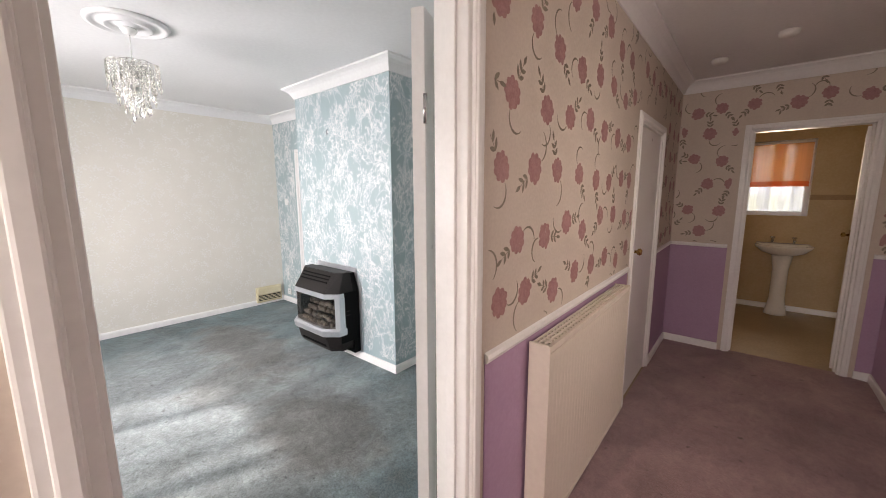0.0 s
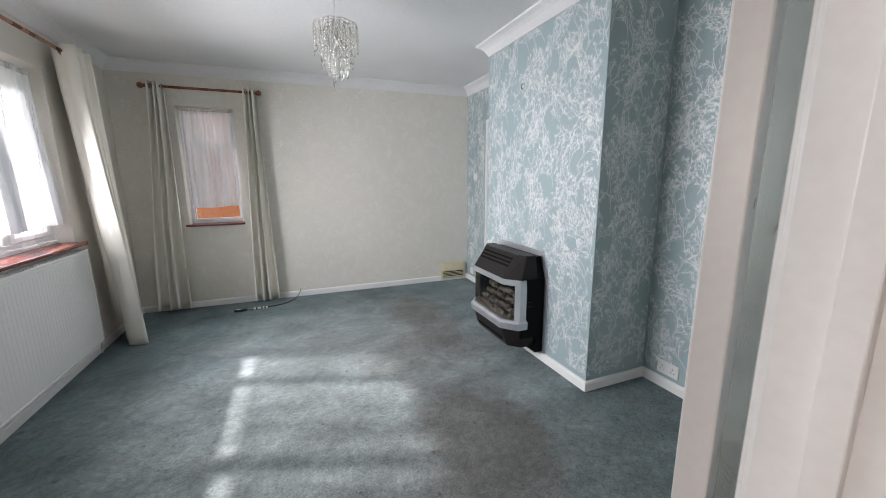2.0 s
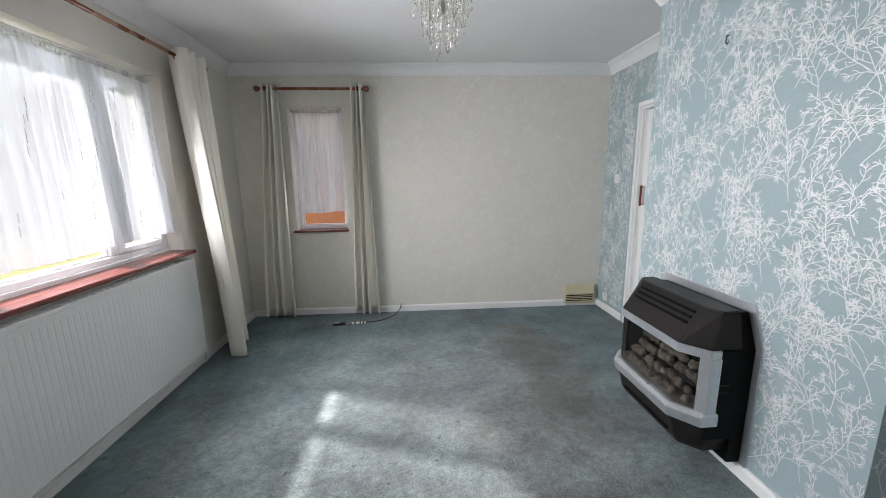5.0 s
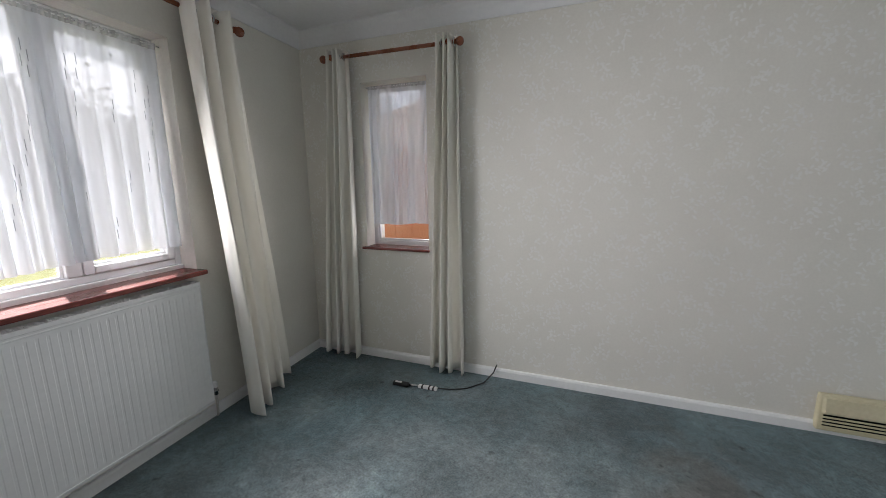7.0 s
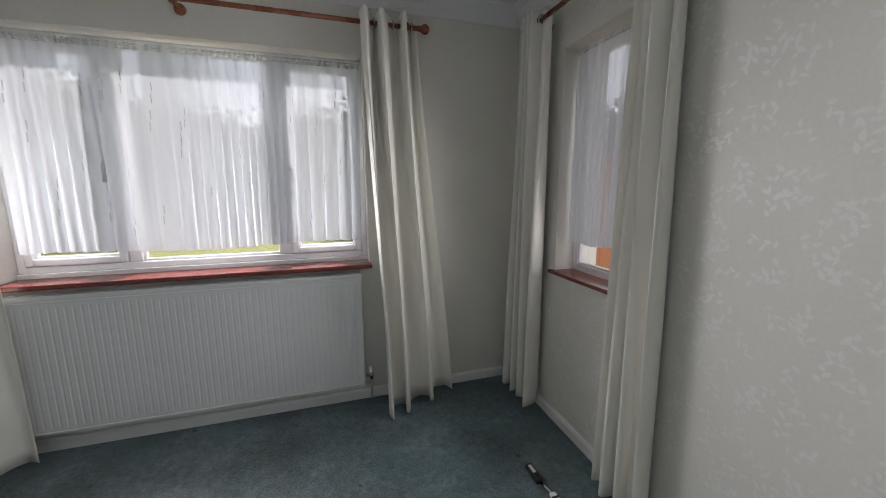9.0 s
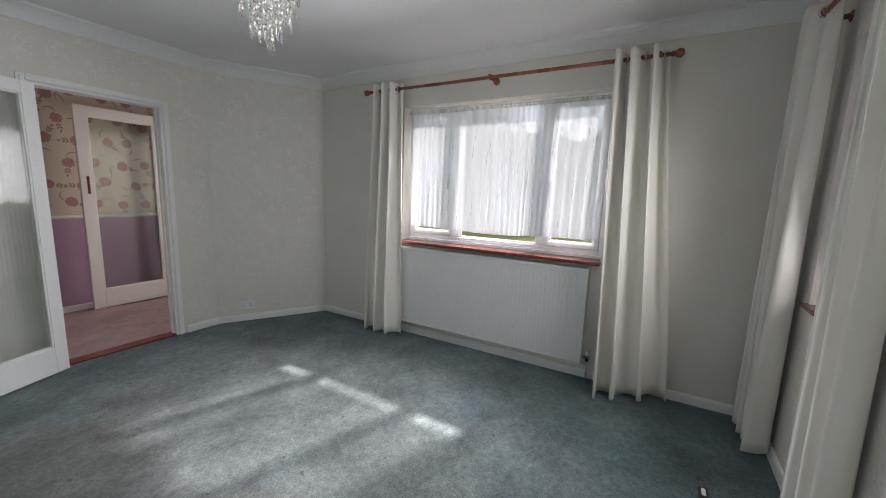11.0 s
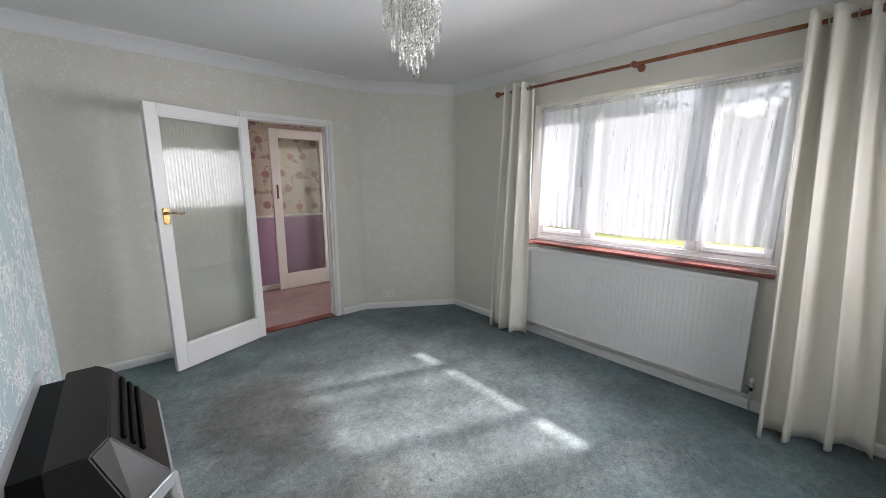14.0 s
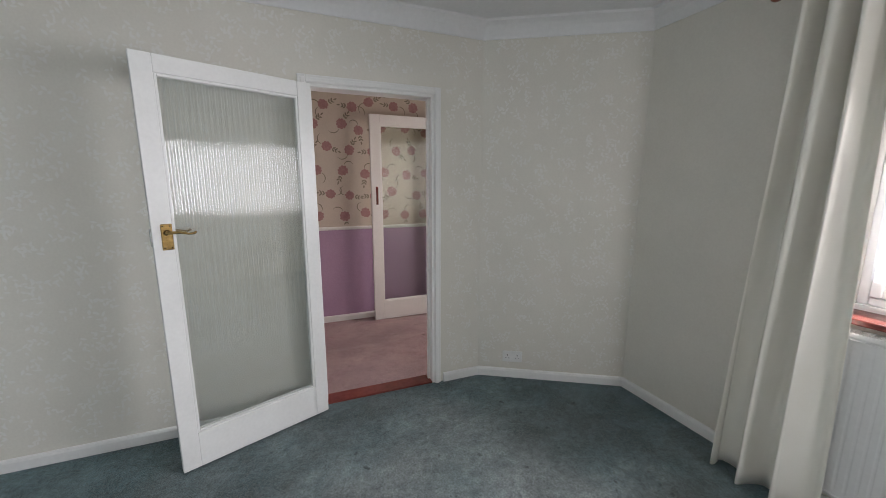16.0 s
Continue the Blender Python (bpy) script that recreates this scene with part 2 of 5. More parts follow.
M_COPPERPIPE = surface("painted_pipe", (0.60, 0.57, 0.52), (0.68, 0.65, 0.60), rough=0.4)
M_BLACK = surface("black_enamel", (0.0035, 0.0035, 0.004), (0.007, 0.007, 0.007), rough=0.4, spec=0.07, big=6, fine=80, bump=0.08, dist=0.0006)
M_BROWNBLACK = surface("brown_black_enamel", (0.014, 0.012, 0.012), (0.021, 0.018, 0.017), rough=0.42, spec=0.2, big=6, fine=80, bump=0.08, dist=0.0006)
M_DARK = surface("dark_void", (0.003, 0.003, 0.003), (0.006, 0.006, 0.006), rough=0.8, spec=0.1)
M_ALU = surface("brushed_aluminium", (0.55, 0.57, 0.60), (0.68, 0.70, 0.73), rough=0.35, metal=0.75, big=8, fine=120, bump=0.05)
M_COAL = surface("ceramic_coal", (0.07, 0.063, 0.057), (0.30, 0.27, 0.24), rough=0.9, big=18, fine=90, bump=0.6, dist=0.004)
M_VENT = surface("yellowed_plastic", (0.62, 0.55, 0.36), (0.70, 0.63, 0.44), rough=0.45, big=8, fine=60)
M_SOCKET = surface("white_socket_plastic", (0.80, 0.80, 0.78), (0.85, 0.85, 0.83), rough=0.3, big=8, fine=60)
M_CABLE = surface("black_rubber", (0.012, 0.012, 0.012), (0.02, 0.02, 0.02), rough=0.5)
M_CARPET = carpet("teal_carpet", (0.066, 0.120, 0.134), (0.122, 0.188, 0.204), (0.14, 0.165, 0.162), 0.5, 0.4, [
    # worn middle, its tone also lifted to paint in brightness from the window
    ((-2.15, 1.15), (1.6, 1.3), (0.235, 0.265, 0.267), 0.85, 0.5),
    ((-1.45, 1.75), (0.55, 0.32), (0.11, 0.10, 0.088), 0.7, 0.4),
    ((-3.2, 2.0), (0.85, 0.3), (0.12, 0.11, 0.095), 0.65, 0.4),
    ((-2.5, 1.6), (0.32, 0.3), (0.12, 0.112, 0.10), 0.45, 0.35)])
M_HCARPET = carpet("mauve_carpet", (0.34, 0.215, 0.225), (0.48, 0.33, 0.335), (0.29, 0.19, 0.19), 0.2, 0.55)
M_VINYL = surface("beige_vinyl", (0.34, 0.25, 0.15), (0.44, 0.34, 0.22), rough=0.4, big=5, fine=50)
M_BATHWALL = surface("cream_bath_paper", (0.50, 0.36, 0.20), (0.56, 0.42, 0.25), rough=0.6, big=5, fine=50)
M_BORDER = surface("brown_border", (0.30, 0.20, 0.11), (0.40, 0.28, 0.17), rough=0.6, big=20, fine=90)
M_CERAMIC = surface("white_ceramic", (0.78, 0.77, 0.74), (0.83, 0.82, 0.79), rough=0.12, big=4, fine=40, bump=0.0)
M_BLIND = cloth_sheer("orange_blind_cloth", (0.86, 0.50, 0.26), 0.2, 0.6)
M_BLINDBAND = cloth_sheer("red_blind_band", (0.80, 0.26, 0.10), 0.1, 0.6)
M_FROST = cloth_sheer("frosted_bath_glass", (0.9, 0.91, 0.93), 0.3, 0.5)
M_HALLGLASS = cloth_sheer("added_panel_glass", (0.80, 0.80, 0.80), 0.03, 0.4)
M_GLASS = thin_glass("window_glass", (0.97, 0.98, 0.98), 0.01, 1.0)
M_REED = thin_glass("reeded_glass", (0.97, 0.985, 0.975), 0.015, 5.0)
M_REED_SOFT = thin_glass("faint_reeded_glass", (0.90, 0.94, 0.92), 0.03, 1.6)
M_CRYSTAL = glass("crystal_drop", (0.98, 0.97, 0.93), 0.02, 1.5)
M_FIREGLASS = thin_glass("fire_glass", (0.75, 0.72, 0.68), 0.02, 1.0)
M_GRASS = surface("lawn", (0.105, 0.112, 0.018), (0.14, 0.14, 0.026), rough=0.9, big=0.8, fine=25, bump=0.5, dist=0.02)
M_PAVE = surface("concrete_path", (0.20, 0.195, 0.185), (0.26, 0.255, 0.24), rough=0.85, big=1.5, fine=30)
M_FENCE = surface("orange_fence_timber", (0.40, 0.15, 0.065), (0.50, 0.21, 0.095), rough=0.75, big=4, fine=40)
M_RENDER = surface("white_render", (0.66, 0.65, 0.62), (0.74, 0.73, 0.70), rough=0.85, big=1.5, fine=20)
M_ROOF = surface("brown_roof_tile", (0.13, 0.08, 0.06), (0.20, 0.13, 0.10), rough=0.8, big=2, fine=12)
M_BRICK = surface("outer_brick", (0.28, 0.14, 0.10), (0.36, 0.19, 0.13), rough=0.85, big=3, fine=30)
M_BARK = surface("bark", (0.07, 0.05, 0.035), (0.12, 0.09, 0.06), rough=0.9, big=4, fine=30, bump=0.5, dist=0.01)
M_LEAVES = surface("leaves", (0.06, 0.075, 0.045), (0.085, 0.10, 0.06), rough=0.7, big=1.5, fine=15, bump=0)


# ---- building helpers ----
def thing(name, label, category, m=None, group="", kind=""):
    ob = tagged(new(name), label, category, group, kind)
    if m is not None:
        ob.matrix_world = m
    return ob


def link_mesh(name, me, mats, parent=None, label="", smooth=False):
    for m in (mats if isinstance(mats, (list, tuple)) else [mats]):
        me.materials.append(m)
    if smooth:
        for p in me.polygons:
            p.use_smooth = True
    ob = new(name, me)
    if parent is not None:
        ob.parent = parent
    if label:
        tagged(ob, label)
    return ob


def part(name, bm, material, parent=None, label="", smooth=False):
    me = bpy.data.meshes.new(name)
    bm.normal_update()
    bm.to_mesh(me)
    bm.free()
    return link_mesh(name, me, material, parent, label, smooth)


def raw(name, verts, faces, material, parent=None, label="", smooth=False, index=None):
    me = bpy.data.meshes.new(name)
    me.from_pydata(verts, [], faces)
    if index is not None:
        me.polygons.foreach_set("material_index", index)
    me.update()
    return link_mesh(name, me, material, parent, label, smooth)


def box(x0, x1, y0, y1, z0, z1, bev=0.0, bm=None, segs=2):
    own = bmesh.new()
    bmesh.ops.create_cube(own, size=1)
    for v in own.verts:
        v.co = Vector((x0 + (v.co.x + 0.5) * (x1 - x0), y0 + (v.co.y + 0.5) * (y1 - y0), z0 + (v.co.z + 0.5) * (z1 - z0)))
    if bev:
        bmesh.ops.bevel(own, geom=own.edges[:], offset=bev, segments=segs, affect='EDGES', profile=0.5)
    if bm is None:
        return own
    tmp = bpy.data.meshes.new("tmp")
    own.to_mesh(tmp)
    own.free()
    bm.from_mesh(tmp)
    bpy.data.meshes.remove(tmp)
    return bm


def loft(rings, cap=True):
    """A closed solid through rings with the same count of points."""
    bm = bmesh.new()
    vs = [[bm.verts.new(p) for p in r] for r in rings]
    k = len(rings[0])
    for a, b in zip(vs, vs[1:]):
        for i in range(k):
            bm.faces.new((a[i], a[(i + 1) % k], b[(i + 1) % k], b[i]))
    if cap:
        bm.faces.new(vs[0][::-1])
        bm.faces.new(vs[-1])
    bmesh.ops.recalc_face_normals(bm, faces=bm.faces[:])
    return bm


def tube(points, r, n=10, bm=None):
    """A round tube along points, radius r or one radius for each point."""
    pts = [Vector(p) for p in points]
    rad = r if isinstance(r, (list, tuple)) else [r] * len(pts)
    own = bm or bmesh.new()
    rings, side = [], None
    for i, p in enumerate(pts):
        d = (pts[min(i + 1, len(pts) - 1)] - pts[max(i - 1, 0)]).normalized()
        if side is None:
            side = d.cross(Vector((0, 0, 1)) if abs(d.z) < 0.9 else Vector((1, 0, 0))).normalized()
        else:
            side = (side - d * side.dot(d)).normalized()
        up = d.cross(side)
        rings.append([own.verts.new(p + (side * math.cos(2 * math.pi * k / n) + up * math.sin(2 * math.pi * k / n)) * rad[i]) for k in range(n)])
    for a, b in zip(rings, rings[1:]):
        for k in range(n):
            own.faces.new((a[k], a[(k + 1) % n], b[(k + 1) % n], b[k]))
    own.faces.new(rings[0][::-1])
    own.faces.new(rings[-1])
    return own


def lathe(profile, n=24, m=None, bm=None):
    """A turned solid about z from (radius, height) pairs."""
    own = bm or bmesh.new()
    start = len(own.verts)
    rings = [[own.verts.new((r * math.cos(2 * math.pi * k / n), r * math.sin(2 * math.pi * k / n), z)) for k in range(n)] for r, z in profile]
    for a, b in zip(rings, rings[1:]):
        for k in range(n):
            own.faces.new((a[k], a[(k + 1) % n], b[(k + 1) % n], b[k]))
    own.faces.new(rings[0][::-1])
    own.faces.new(rings[-1])
    if m is not None:
        own.verts.ensure_lookup_table()
        bmesh.ops.transform(own, matrix=m, verts=own.verts[start:])
    return own


def sweep(profile, path, closed=False):
    """A profile of (inward, height) pairs run along a level path of (x, y) corners, mitred; inward is to the left of the walk."""
    pts = [Vector(p) for p in path]
    n = len(pts)
    rings = []
    for i, p in enumerate(pts):
        a = (p - pts[i - 1]).normalized() if (i or closed) else None
        b = (pts[(i + 1) % n] - p).normalized() if (i < n - 1 or closed) else None
        a, b = a or b, b or a
        na, nb = Vector((-a.y, a.x)), Vector((-b.y, b.x))
        mit = (na + nb).normalized()
        mit /= max(mit.dot(na), 0.3)
        rings.append([(p.x + mit.x * u, p.y + mit.y * u, z) for u, z in profile])
    if closed:
        rings.append(rings[0])
    return loft(rings, cap=not closed)


def wall(name, start, end, thick, z1, openings, mats, z0=0.0):
    """A wall whose room face runs from start to end with the room to its left; openings as (from, to, bottom, top) along it."""
    s, e = Vector(start), Vector(end)
    u = (e - s).normalized()
    back = Vector((u.y, -u.x)) * thick
    length = (e - s).length
    us = sorted({0.0, length, *[o[0] for o in openings], *[o[1] for o in openings]})
    zs = sorted({z0, z1, *[o[2] for o in openings], *[o[3] for o in openings]})

    def solid(i, j):
        if not (0 <= i < len(us) - 1 and 0 <= j < len(zs) - 1):
            return False
        a, b = (us[i] + us[i + 1]) / 2, (zs[j] + zs[j + 1]) / 2
        return not any(o[0] < a < o[1] and o[2] < b < o[3] for o in openings)

    verts, faces, idx = [], [], []

    def quad(a, b, c, d, k):
        n = len(verts)
        verts.extend([a, b, c, d])
        faces.append((n, n + 1, n + 2, n + 3))
        idx.append(k)

    def at(d, z, side):
        p = s + u * d + back * side
        return (p.x, p.y, z)

    for i in range(len(us) - 1):
        for j in range(len(zs) - 1):
            if not solid(i, j):
                continue
            a, b, c, d = us[i], us[i + 1], zs[j], zs[j + 1]
            quad(at(a, c, 0), at(a, d, 0), at(b, d, 0), at(b, c, 0), 0)
            quad(at(a, c, 1), at(b, c, 1), at(b, d, 1), at(a, d, 1), 1)
            if not solid(i - 1, j):
                quad(at(a, c, 0), at(a, c, 1), at(a, d, 1), at(a, d, 0), 2)
            if not solid(i + 1, j):
                quad(at(b, c, 0), at(b, d, 0), at(b, d, 1), at(b, c, 1), 2)
            if not solid(i, j - 1):
                quad(at(a, c, 0), at(b, c, 0), at(b, c, 1), at(a, c, 1), 2)
            if not solid(i, j + 1):
                quad(at(a, d, 0), at(a, d, 1), at(b, d, 1), at(b, d, 0), 2)
    me = bpy.data.meshes.new(name)
    me.from_pydata(verts, [], faces)
    me.polygons.foreach_set("material_index", idx)
    ob = link_mesh(name, me, mats)
    bm = bmesh.new()
    bm.from_mesh(me)
    bmesh.ops.remove_doubles(bm, verts=bm.verts[:], dist=1e-5)
    bmesh.ops.recalc_face_normals(bm, faces=bm.faces[:])
    bm.to_mesh(me)
    bm.free()
    return ob


class Print:
    """Flat printed shapes laid on a wall face: start and end as for wall()."""

    def __init__(self, start, end, z0, z1, holes=(), lift=0.0005):
        self.s, e = Vector(start), Vector(end)
        self.u = (e - self.s).normalized()
        self.length = (e - self.s).length
        self.n = Vector((-self.u.y, self.u.x)) * lift
        self.z0, self.z1, self.holes = z0, z1, holes
        self.verts, self.faces, self.idx, self.count = [], [], [], 0

    def ok(self, a, z):
        if not (0.002 < a < self.length - 0.002 and self.z0 + 0.002 < z < self.z1 - 0.002):
            return False
        return not any(h[0] - 0.002 < a < h[1] + 0.002 and h[2] - 0.002 < z < h[3] + 0.002 for h in self.holes)

    def poly(self, pts, k=0):
        if not all(self.ok(a, z) for a, z in pts):
            return
        n = len(self.verts)
        self.count = (self.count + 1) % 97
        lift = 1.0 + self.count * 0.012
        for a, z in pts:
            p = self.s + self.u * a + self.n * lift
            self.verts.append((p.x, p.y, z))
        self.faces.append(tuple(range(n, n + len(pts))))
        self.idx.append(k)

    def stroke(self, a, z, b, w, w0, w1, k=0):
        """From (a, z) to (b, w)."""
        d = math.hypot(b - a, w - z) or 1
        px, pz = -(w - z) / d, (b - a) / d
        self.poly([(a - px * w0, z - pz * w0), (b - px * w1, w - pz * w1), (b + px * w1, w + pz * w1), (a + px * w0, z + pz * w0)], k)

    def leaf(self, a, z, ang, length, width, k=0):
        c, s = math.cos(ang), math.sin(ang)
        out = []
        for t, h in ((0, 0.08), (0.3, 0.85), (0.55, 1.0), (0.8, 0.6), (1, 0.0)):
            out.append((t, h))
        pts = [(t * length, h * width / 2) for t, h in out] + [(t * length, -h * width / 2) for t, h in out[:-1][::-1]]
        self.poly([(a + x * c - y * s, z + x * s + y * c) for x, y in pts], k)

    def done(self, mats, parent, label):
        ob = raw("wallpaper_print", self.verts, self.faces, mats, parent, label, index=self.idx)
        ob["kind"] = "stuff"
        return ob


def branches(pr, rng):
    """Leafless silver shrubs all over a wall: thin curved stems, side shoots and tufts of short blunt twigs."""
    def twigs(a, z, ang, w):
        for k, off in enumerate((-0.75, -0.3, 0.1, 0.55)):
            v = ang + off + rng.uniform(-0.15, 0.15)
            d = rng.uniform(0.013, 0.024)
            pr.stroke(a, z, a + math.cos(v) * d, z + math.sin(v) * d, w * 0.75, w * 1.15)

    def shoot(a, z, ang, length, w):
        n = max(3, int(length / 0.0135))
        bend = rng.uniform(-0.9, 0.9) / n
        for i in range(n):
            d = length / n
            b, y = a + math.cos(ang) * d, z + math.sin(ang) * d
            pr.stroke(a, z, b, y, w, w)
            a, z = b, y
            ang += bend + rng.uniform(-0.1, 0.1)
            if i:
                v = ang + (1 if i % 2 else -1) * rng.uniform(0.5, 0.95)
                d = rng.uniform(0.012, 0.025)
                b, y = a + math.cos(v) * d, z + math.sin(v) * d
                pr.stroke(a, z, b, y, w * 0.95, w * 1.1)
                v += rng.choice((-0.6, 0.6))
                pr.stroke(b, y, b + math.cos(v) * 0.011, y + math.sin(v) * 0.011, w * 0.9, w * 1.1)
        twigs(a, z, ang, w)

    def stem(a, z, ang, length):
        n = int(length / 0.019)
        bend = rng.uniform(-0.8, 0.8) / n
        w = 0.0015
        for i in range(n):
            d = length / n
            b, y = a + math.cos(ang) * d, z + math.sin(ang) * d
            pr.stroke(a, z, b, y, w, w * 0.97)
            a, z, w = b, y, w * 0.97
            ang += bend + rng.uniform(-0.1, 0.1)
            if i > 1 and rng.random() < 0.8:
                shoot(a, z, ang + (1 if i % 2 else -1) * rng.uniform(0.45, 0.9), rng.uniform(0.04, 0.085), 0.0012)
        twigs(a, z, ang, 0.0013)

    na, nz = int(pr.length / 0.112) + 2, int((pr.z1 - pr.z0) / 0.12) + 2
    for i in range(na):
        for j in range(nz):
            a = (i - 0.5 + (0.5 if j % 2 else 0) + rng.uniform(-0.3, 0.3)) * 0.112
            z = pr.z0 + (j - 1 + rng.uniform(-0.3, 0.3)) * 0.12
            stem(a, z, math.radians(90) + rng.uniform(-0.85, 0.85), rng.uniform(0.16, 0.27))


def pearl_sprigs(pr, rng):
    """Sprays of pearly leaves all over a wall."""
    step = 0.088
    na, nz = int(pr.length / step) + 1, int((pr.z1 - pr.z0) / step) + 1
    for i in range(na):
        for j in range(nz):
            a, z = (i + rng.random()) * step, pr.z0 + (j + rng.random()) * step
            ang = rng.uniform(0, 6.28)
            for k in range(5):
                x, y = a + math.cos(ang) * 0.016 * k, z + math.sin(ang) * 0.016 * k
                pr.leaf(x, y, ang + (0.8 if k % 2 else -0.8), rng.uniform(0.02, 0.036), rng.uniform(0.009, 0.016))
                ang += rng.uniform(-0.3, 0.3)


def flowers(pr, rng, step=0.222):
    """Mauve carnations with olive leaf sprigs and curled stems."""
    na, nz = int(pr.length / step) + 1, int((pr.z1 - pr.z0) / step) + 2
    for i in range(-1, na):
        for j in range(-1, nz):
            a = (i + 0.5 + (0.5 if j % 2 else 0) + rng.uniform(-0.14, 0.14)) * step
            z = pr.z0 + (j + 0.5 + rng.uniform(-0.14, 0.14)) * step
            r = rng.uniform(0.050, 0.057)
            n, t0 = 9, rng.uniform(0, 6.28)
            rim = []
            for k in range(n):
                q = r * rng.uniform(0.88, 1.04)
                for f, g in ((0.0, 0.84), (0.25, 0.97), (0.5, 1.0), (0.75, 0.97)):
                    t = t0 + 2 * math.pi * (k + f) / n
                    rim.append((a + q * g * math.cos(t), z + q * g * math.sin(t)))
            for k in range(0, len(rim), 4):
                pr.poly([(a, z)] + rim[k:k + 4] + [rim[(k + 4) % len(rim)]], 0)
            t = rng.uniform(0, 6.28)
            w = t
            x, y = a + r * math.cos(t), z + r * math.sin(t)
            turn = rng.choice((-1, 1)) * rng.uniform(0.2, 0.3)
            for k in range(10):
                b, c = x + 0.0125 * math.cos(w), y + 0.0125 * math.sin(w)
                e0, e1 = 0.0045 * math.sin(0.3 + k * 0.27), 0.0045 * math.sin(0.3 + (k + 1) * 0.27)
                pr.stroke(x, y, b, c, max(e0, 0.0012), max(e1, 0.0012), 1)
                x, y, w = b, c, w + turn
            for side in (3.2,):
                v = t + side + rng.uniform(-0.3, 0.3)
                x, y = a + r * 1.1 * math.cos(v), z + r * 1.1 * math.sin(v)
                for k in range(2):
                    for q in (-0.75, 0.75):
                        pr.leaf(x, y, v + q, rng.uniform(0.03, 0.042), 0.015, 1)
                    b, c = x + 0.026 * math.cos(v), y + 0.026 * math.sin(v)
                    pr.stroke(x, y, b, c, 0.0014, 0.0012, 1)
                    x, y = b, c
                pr.leaf(x, y, v, 0.04, 0.015, 1)


# ---- floors and ceiling ----
def slab(name, x0, x1, y0, y1, z0, z1, material, label, category):
    return tagged(part(name, box(x0, x1, y0, y1, z0, z1), material), label, category, kind="structure")


floor_bm = bmesh.new()
for poly in ([(FX, WY), (CH1[0], CH1[1]), (CH0[0], CH0[1]), (DX, AY), (FX, AY)],):
    vs = [floor_bm.verts.new((x, y, 0)) for x, y in poly]
    floor_bm.faces.new(vs)
    low = [floor_bm.verts.new((x, y, -0.1)) for x, y in poly]
    floor_bm.faces.new(low[::-1])
    for i in range(len(vs)):
        j = (i + 1) % len(vs)
        floor_bm.faces.new((vs[i], low[i], low[j], vs[j]))
tagged(part("floor_room", floor_bm, M_CARPET), "worn teal carpet with brown stains, faded patches and a painted-bright middle", "carpet", kind="structure")
hall_bm = bmesh.new()
bmesh.ops.create_grid(hall_bm, x_segments=70, y_segments=170, size=0.5)
for v in hall_bm.verts:
    v.co = Vector((HX + (v.co.x + 0.5) * (EX - HX), -0.9 + (v.co.y + 0.5) * (EY + 0.95), 0.0))
    edge = min(1.0, (v.co.x - HX) / 0.15, (EX - v.co.x) / 0.1, (EY - v.co.y) / 0.2 + 0.2)
    ridge = abs(noise.noise(Vector((v.co.x * 2.2, v.co.y * 1.3, 0.3))))
    v.co.z = max(0.0, edge) * (0.014 * max(0.0, 1 - ridge * 7) + 0.004 * noise.noise(v.co * 9.0))
hall_floor = part("floor_hall", hall_bm, M_HCARPET, smooth=True)
tagged(hall_floor, "crumpled mauve carpet in the hallway", "carpet", kind="structure")
part("underlay", box(HX, EX, -0.9, EY + 0.05, -0.1, -0.012), M_PLASTER, hall_floor)
slab("floor_bathroom", HX, 1.7, EY + 0.05, BY, -0.1, -0.002, M_VINYL, "beige vinyl floor in the bathroom", "floor")
slab("floor_store", FX, CX0, AY, 4.7, -0.1, -0.002, M_VINYL, "beige vinyl floor beyond the glazed door", "floor")
slab("floor_cupboard", -0.8, HX, AY + 0.11, EY, -0.1, -0.002, M_VINYL, "bare floor inside the hall cupboard", "floor")
slab("threshold", DX, HX, 0.607, 1.426, -0.08, 0.012, M_SILL, "dark red wooden threshold strip in the doorway", "threshold")
slab("threshold", -3.88, -3.12, AY - 0.015, AY + 0.11, -0.08, 0.01, M_SILL, "dark red wooden threshold under the alcove door", "threshold")
slab("ceiling", FX - OUT, 1.75, -1.2, BY + OUT, CEIL, CEIL + 0.12, M_CEIL, "white painted ceiling with faint shading", "ceiling")

# ---- walls ----
W0, W1, WZ0, WZ1 = -3.52, -1.725, 0.898, 2.148           # big window opening
S0, S1, SZ0, SZ1 = -0.135, 0.385, 0.89, 2.115            # small window opening
D0, D1, DZ = 0.605, 1.396, 2.03                          # doorway to the hall
A0, A1, AZ = -3.88, -3.12, 2.0                           # doorway in the alcove
rng = random.Random(7)
HI = CEIL - 0.09

far = tagged(wall("wall_far", (FXA, AY), (FX, WY), OUT, CEIL, [(AY - S1, AY - S0, SZ0, SZ1)], [M_PAPER, M_BRICK, M_REVEAL]), "beige wallpapered wall with a small side window", "wall", kind="structure")
pr = Print((FXA, AY), (FX, WY), 0.09, HI, [(AY - S1, AY - S0, SZ0, SZ1)])
pearl_sprigs(pr, rng)
pr.done(M_PEARL, far, "pearly leaf print on beige wallpaper")
win_wall = tagged(wall("wall_window", (FX - OUT, WY), CH1, OUT, CEIL, [(W0 - FX + OUT, W1 - FX + OUT, WZ0, WZ1)], [M_PAPER, M_BRICK, M_REVEAL]), "plain beige wallpapered wall around the wide window", "wall", kind="structure")
chamf = tagged(wall("wall_splayed", CH1, CH0, 0.11, CEIL, [], [M_PAPER, M_FLORAL, M_PLASTER]), "splayed beige wallpapered corner wall", "wall", kind="structure")
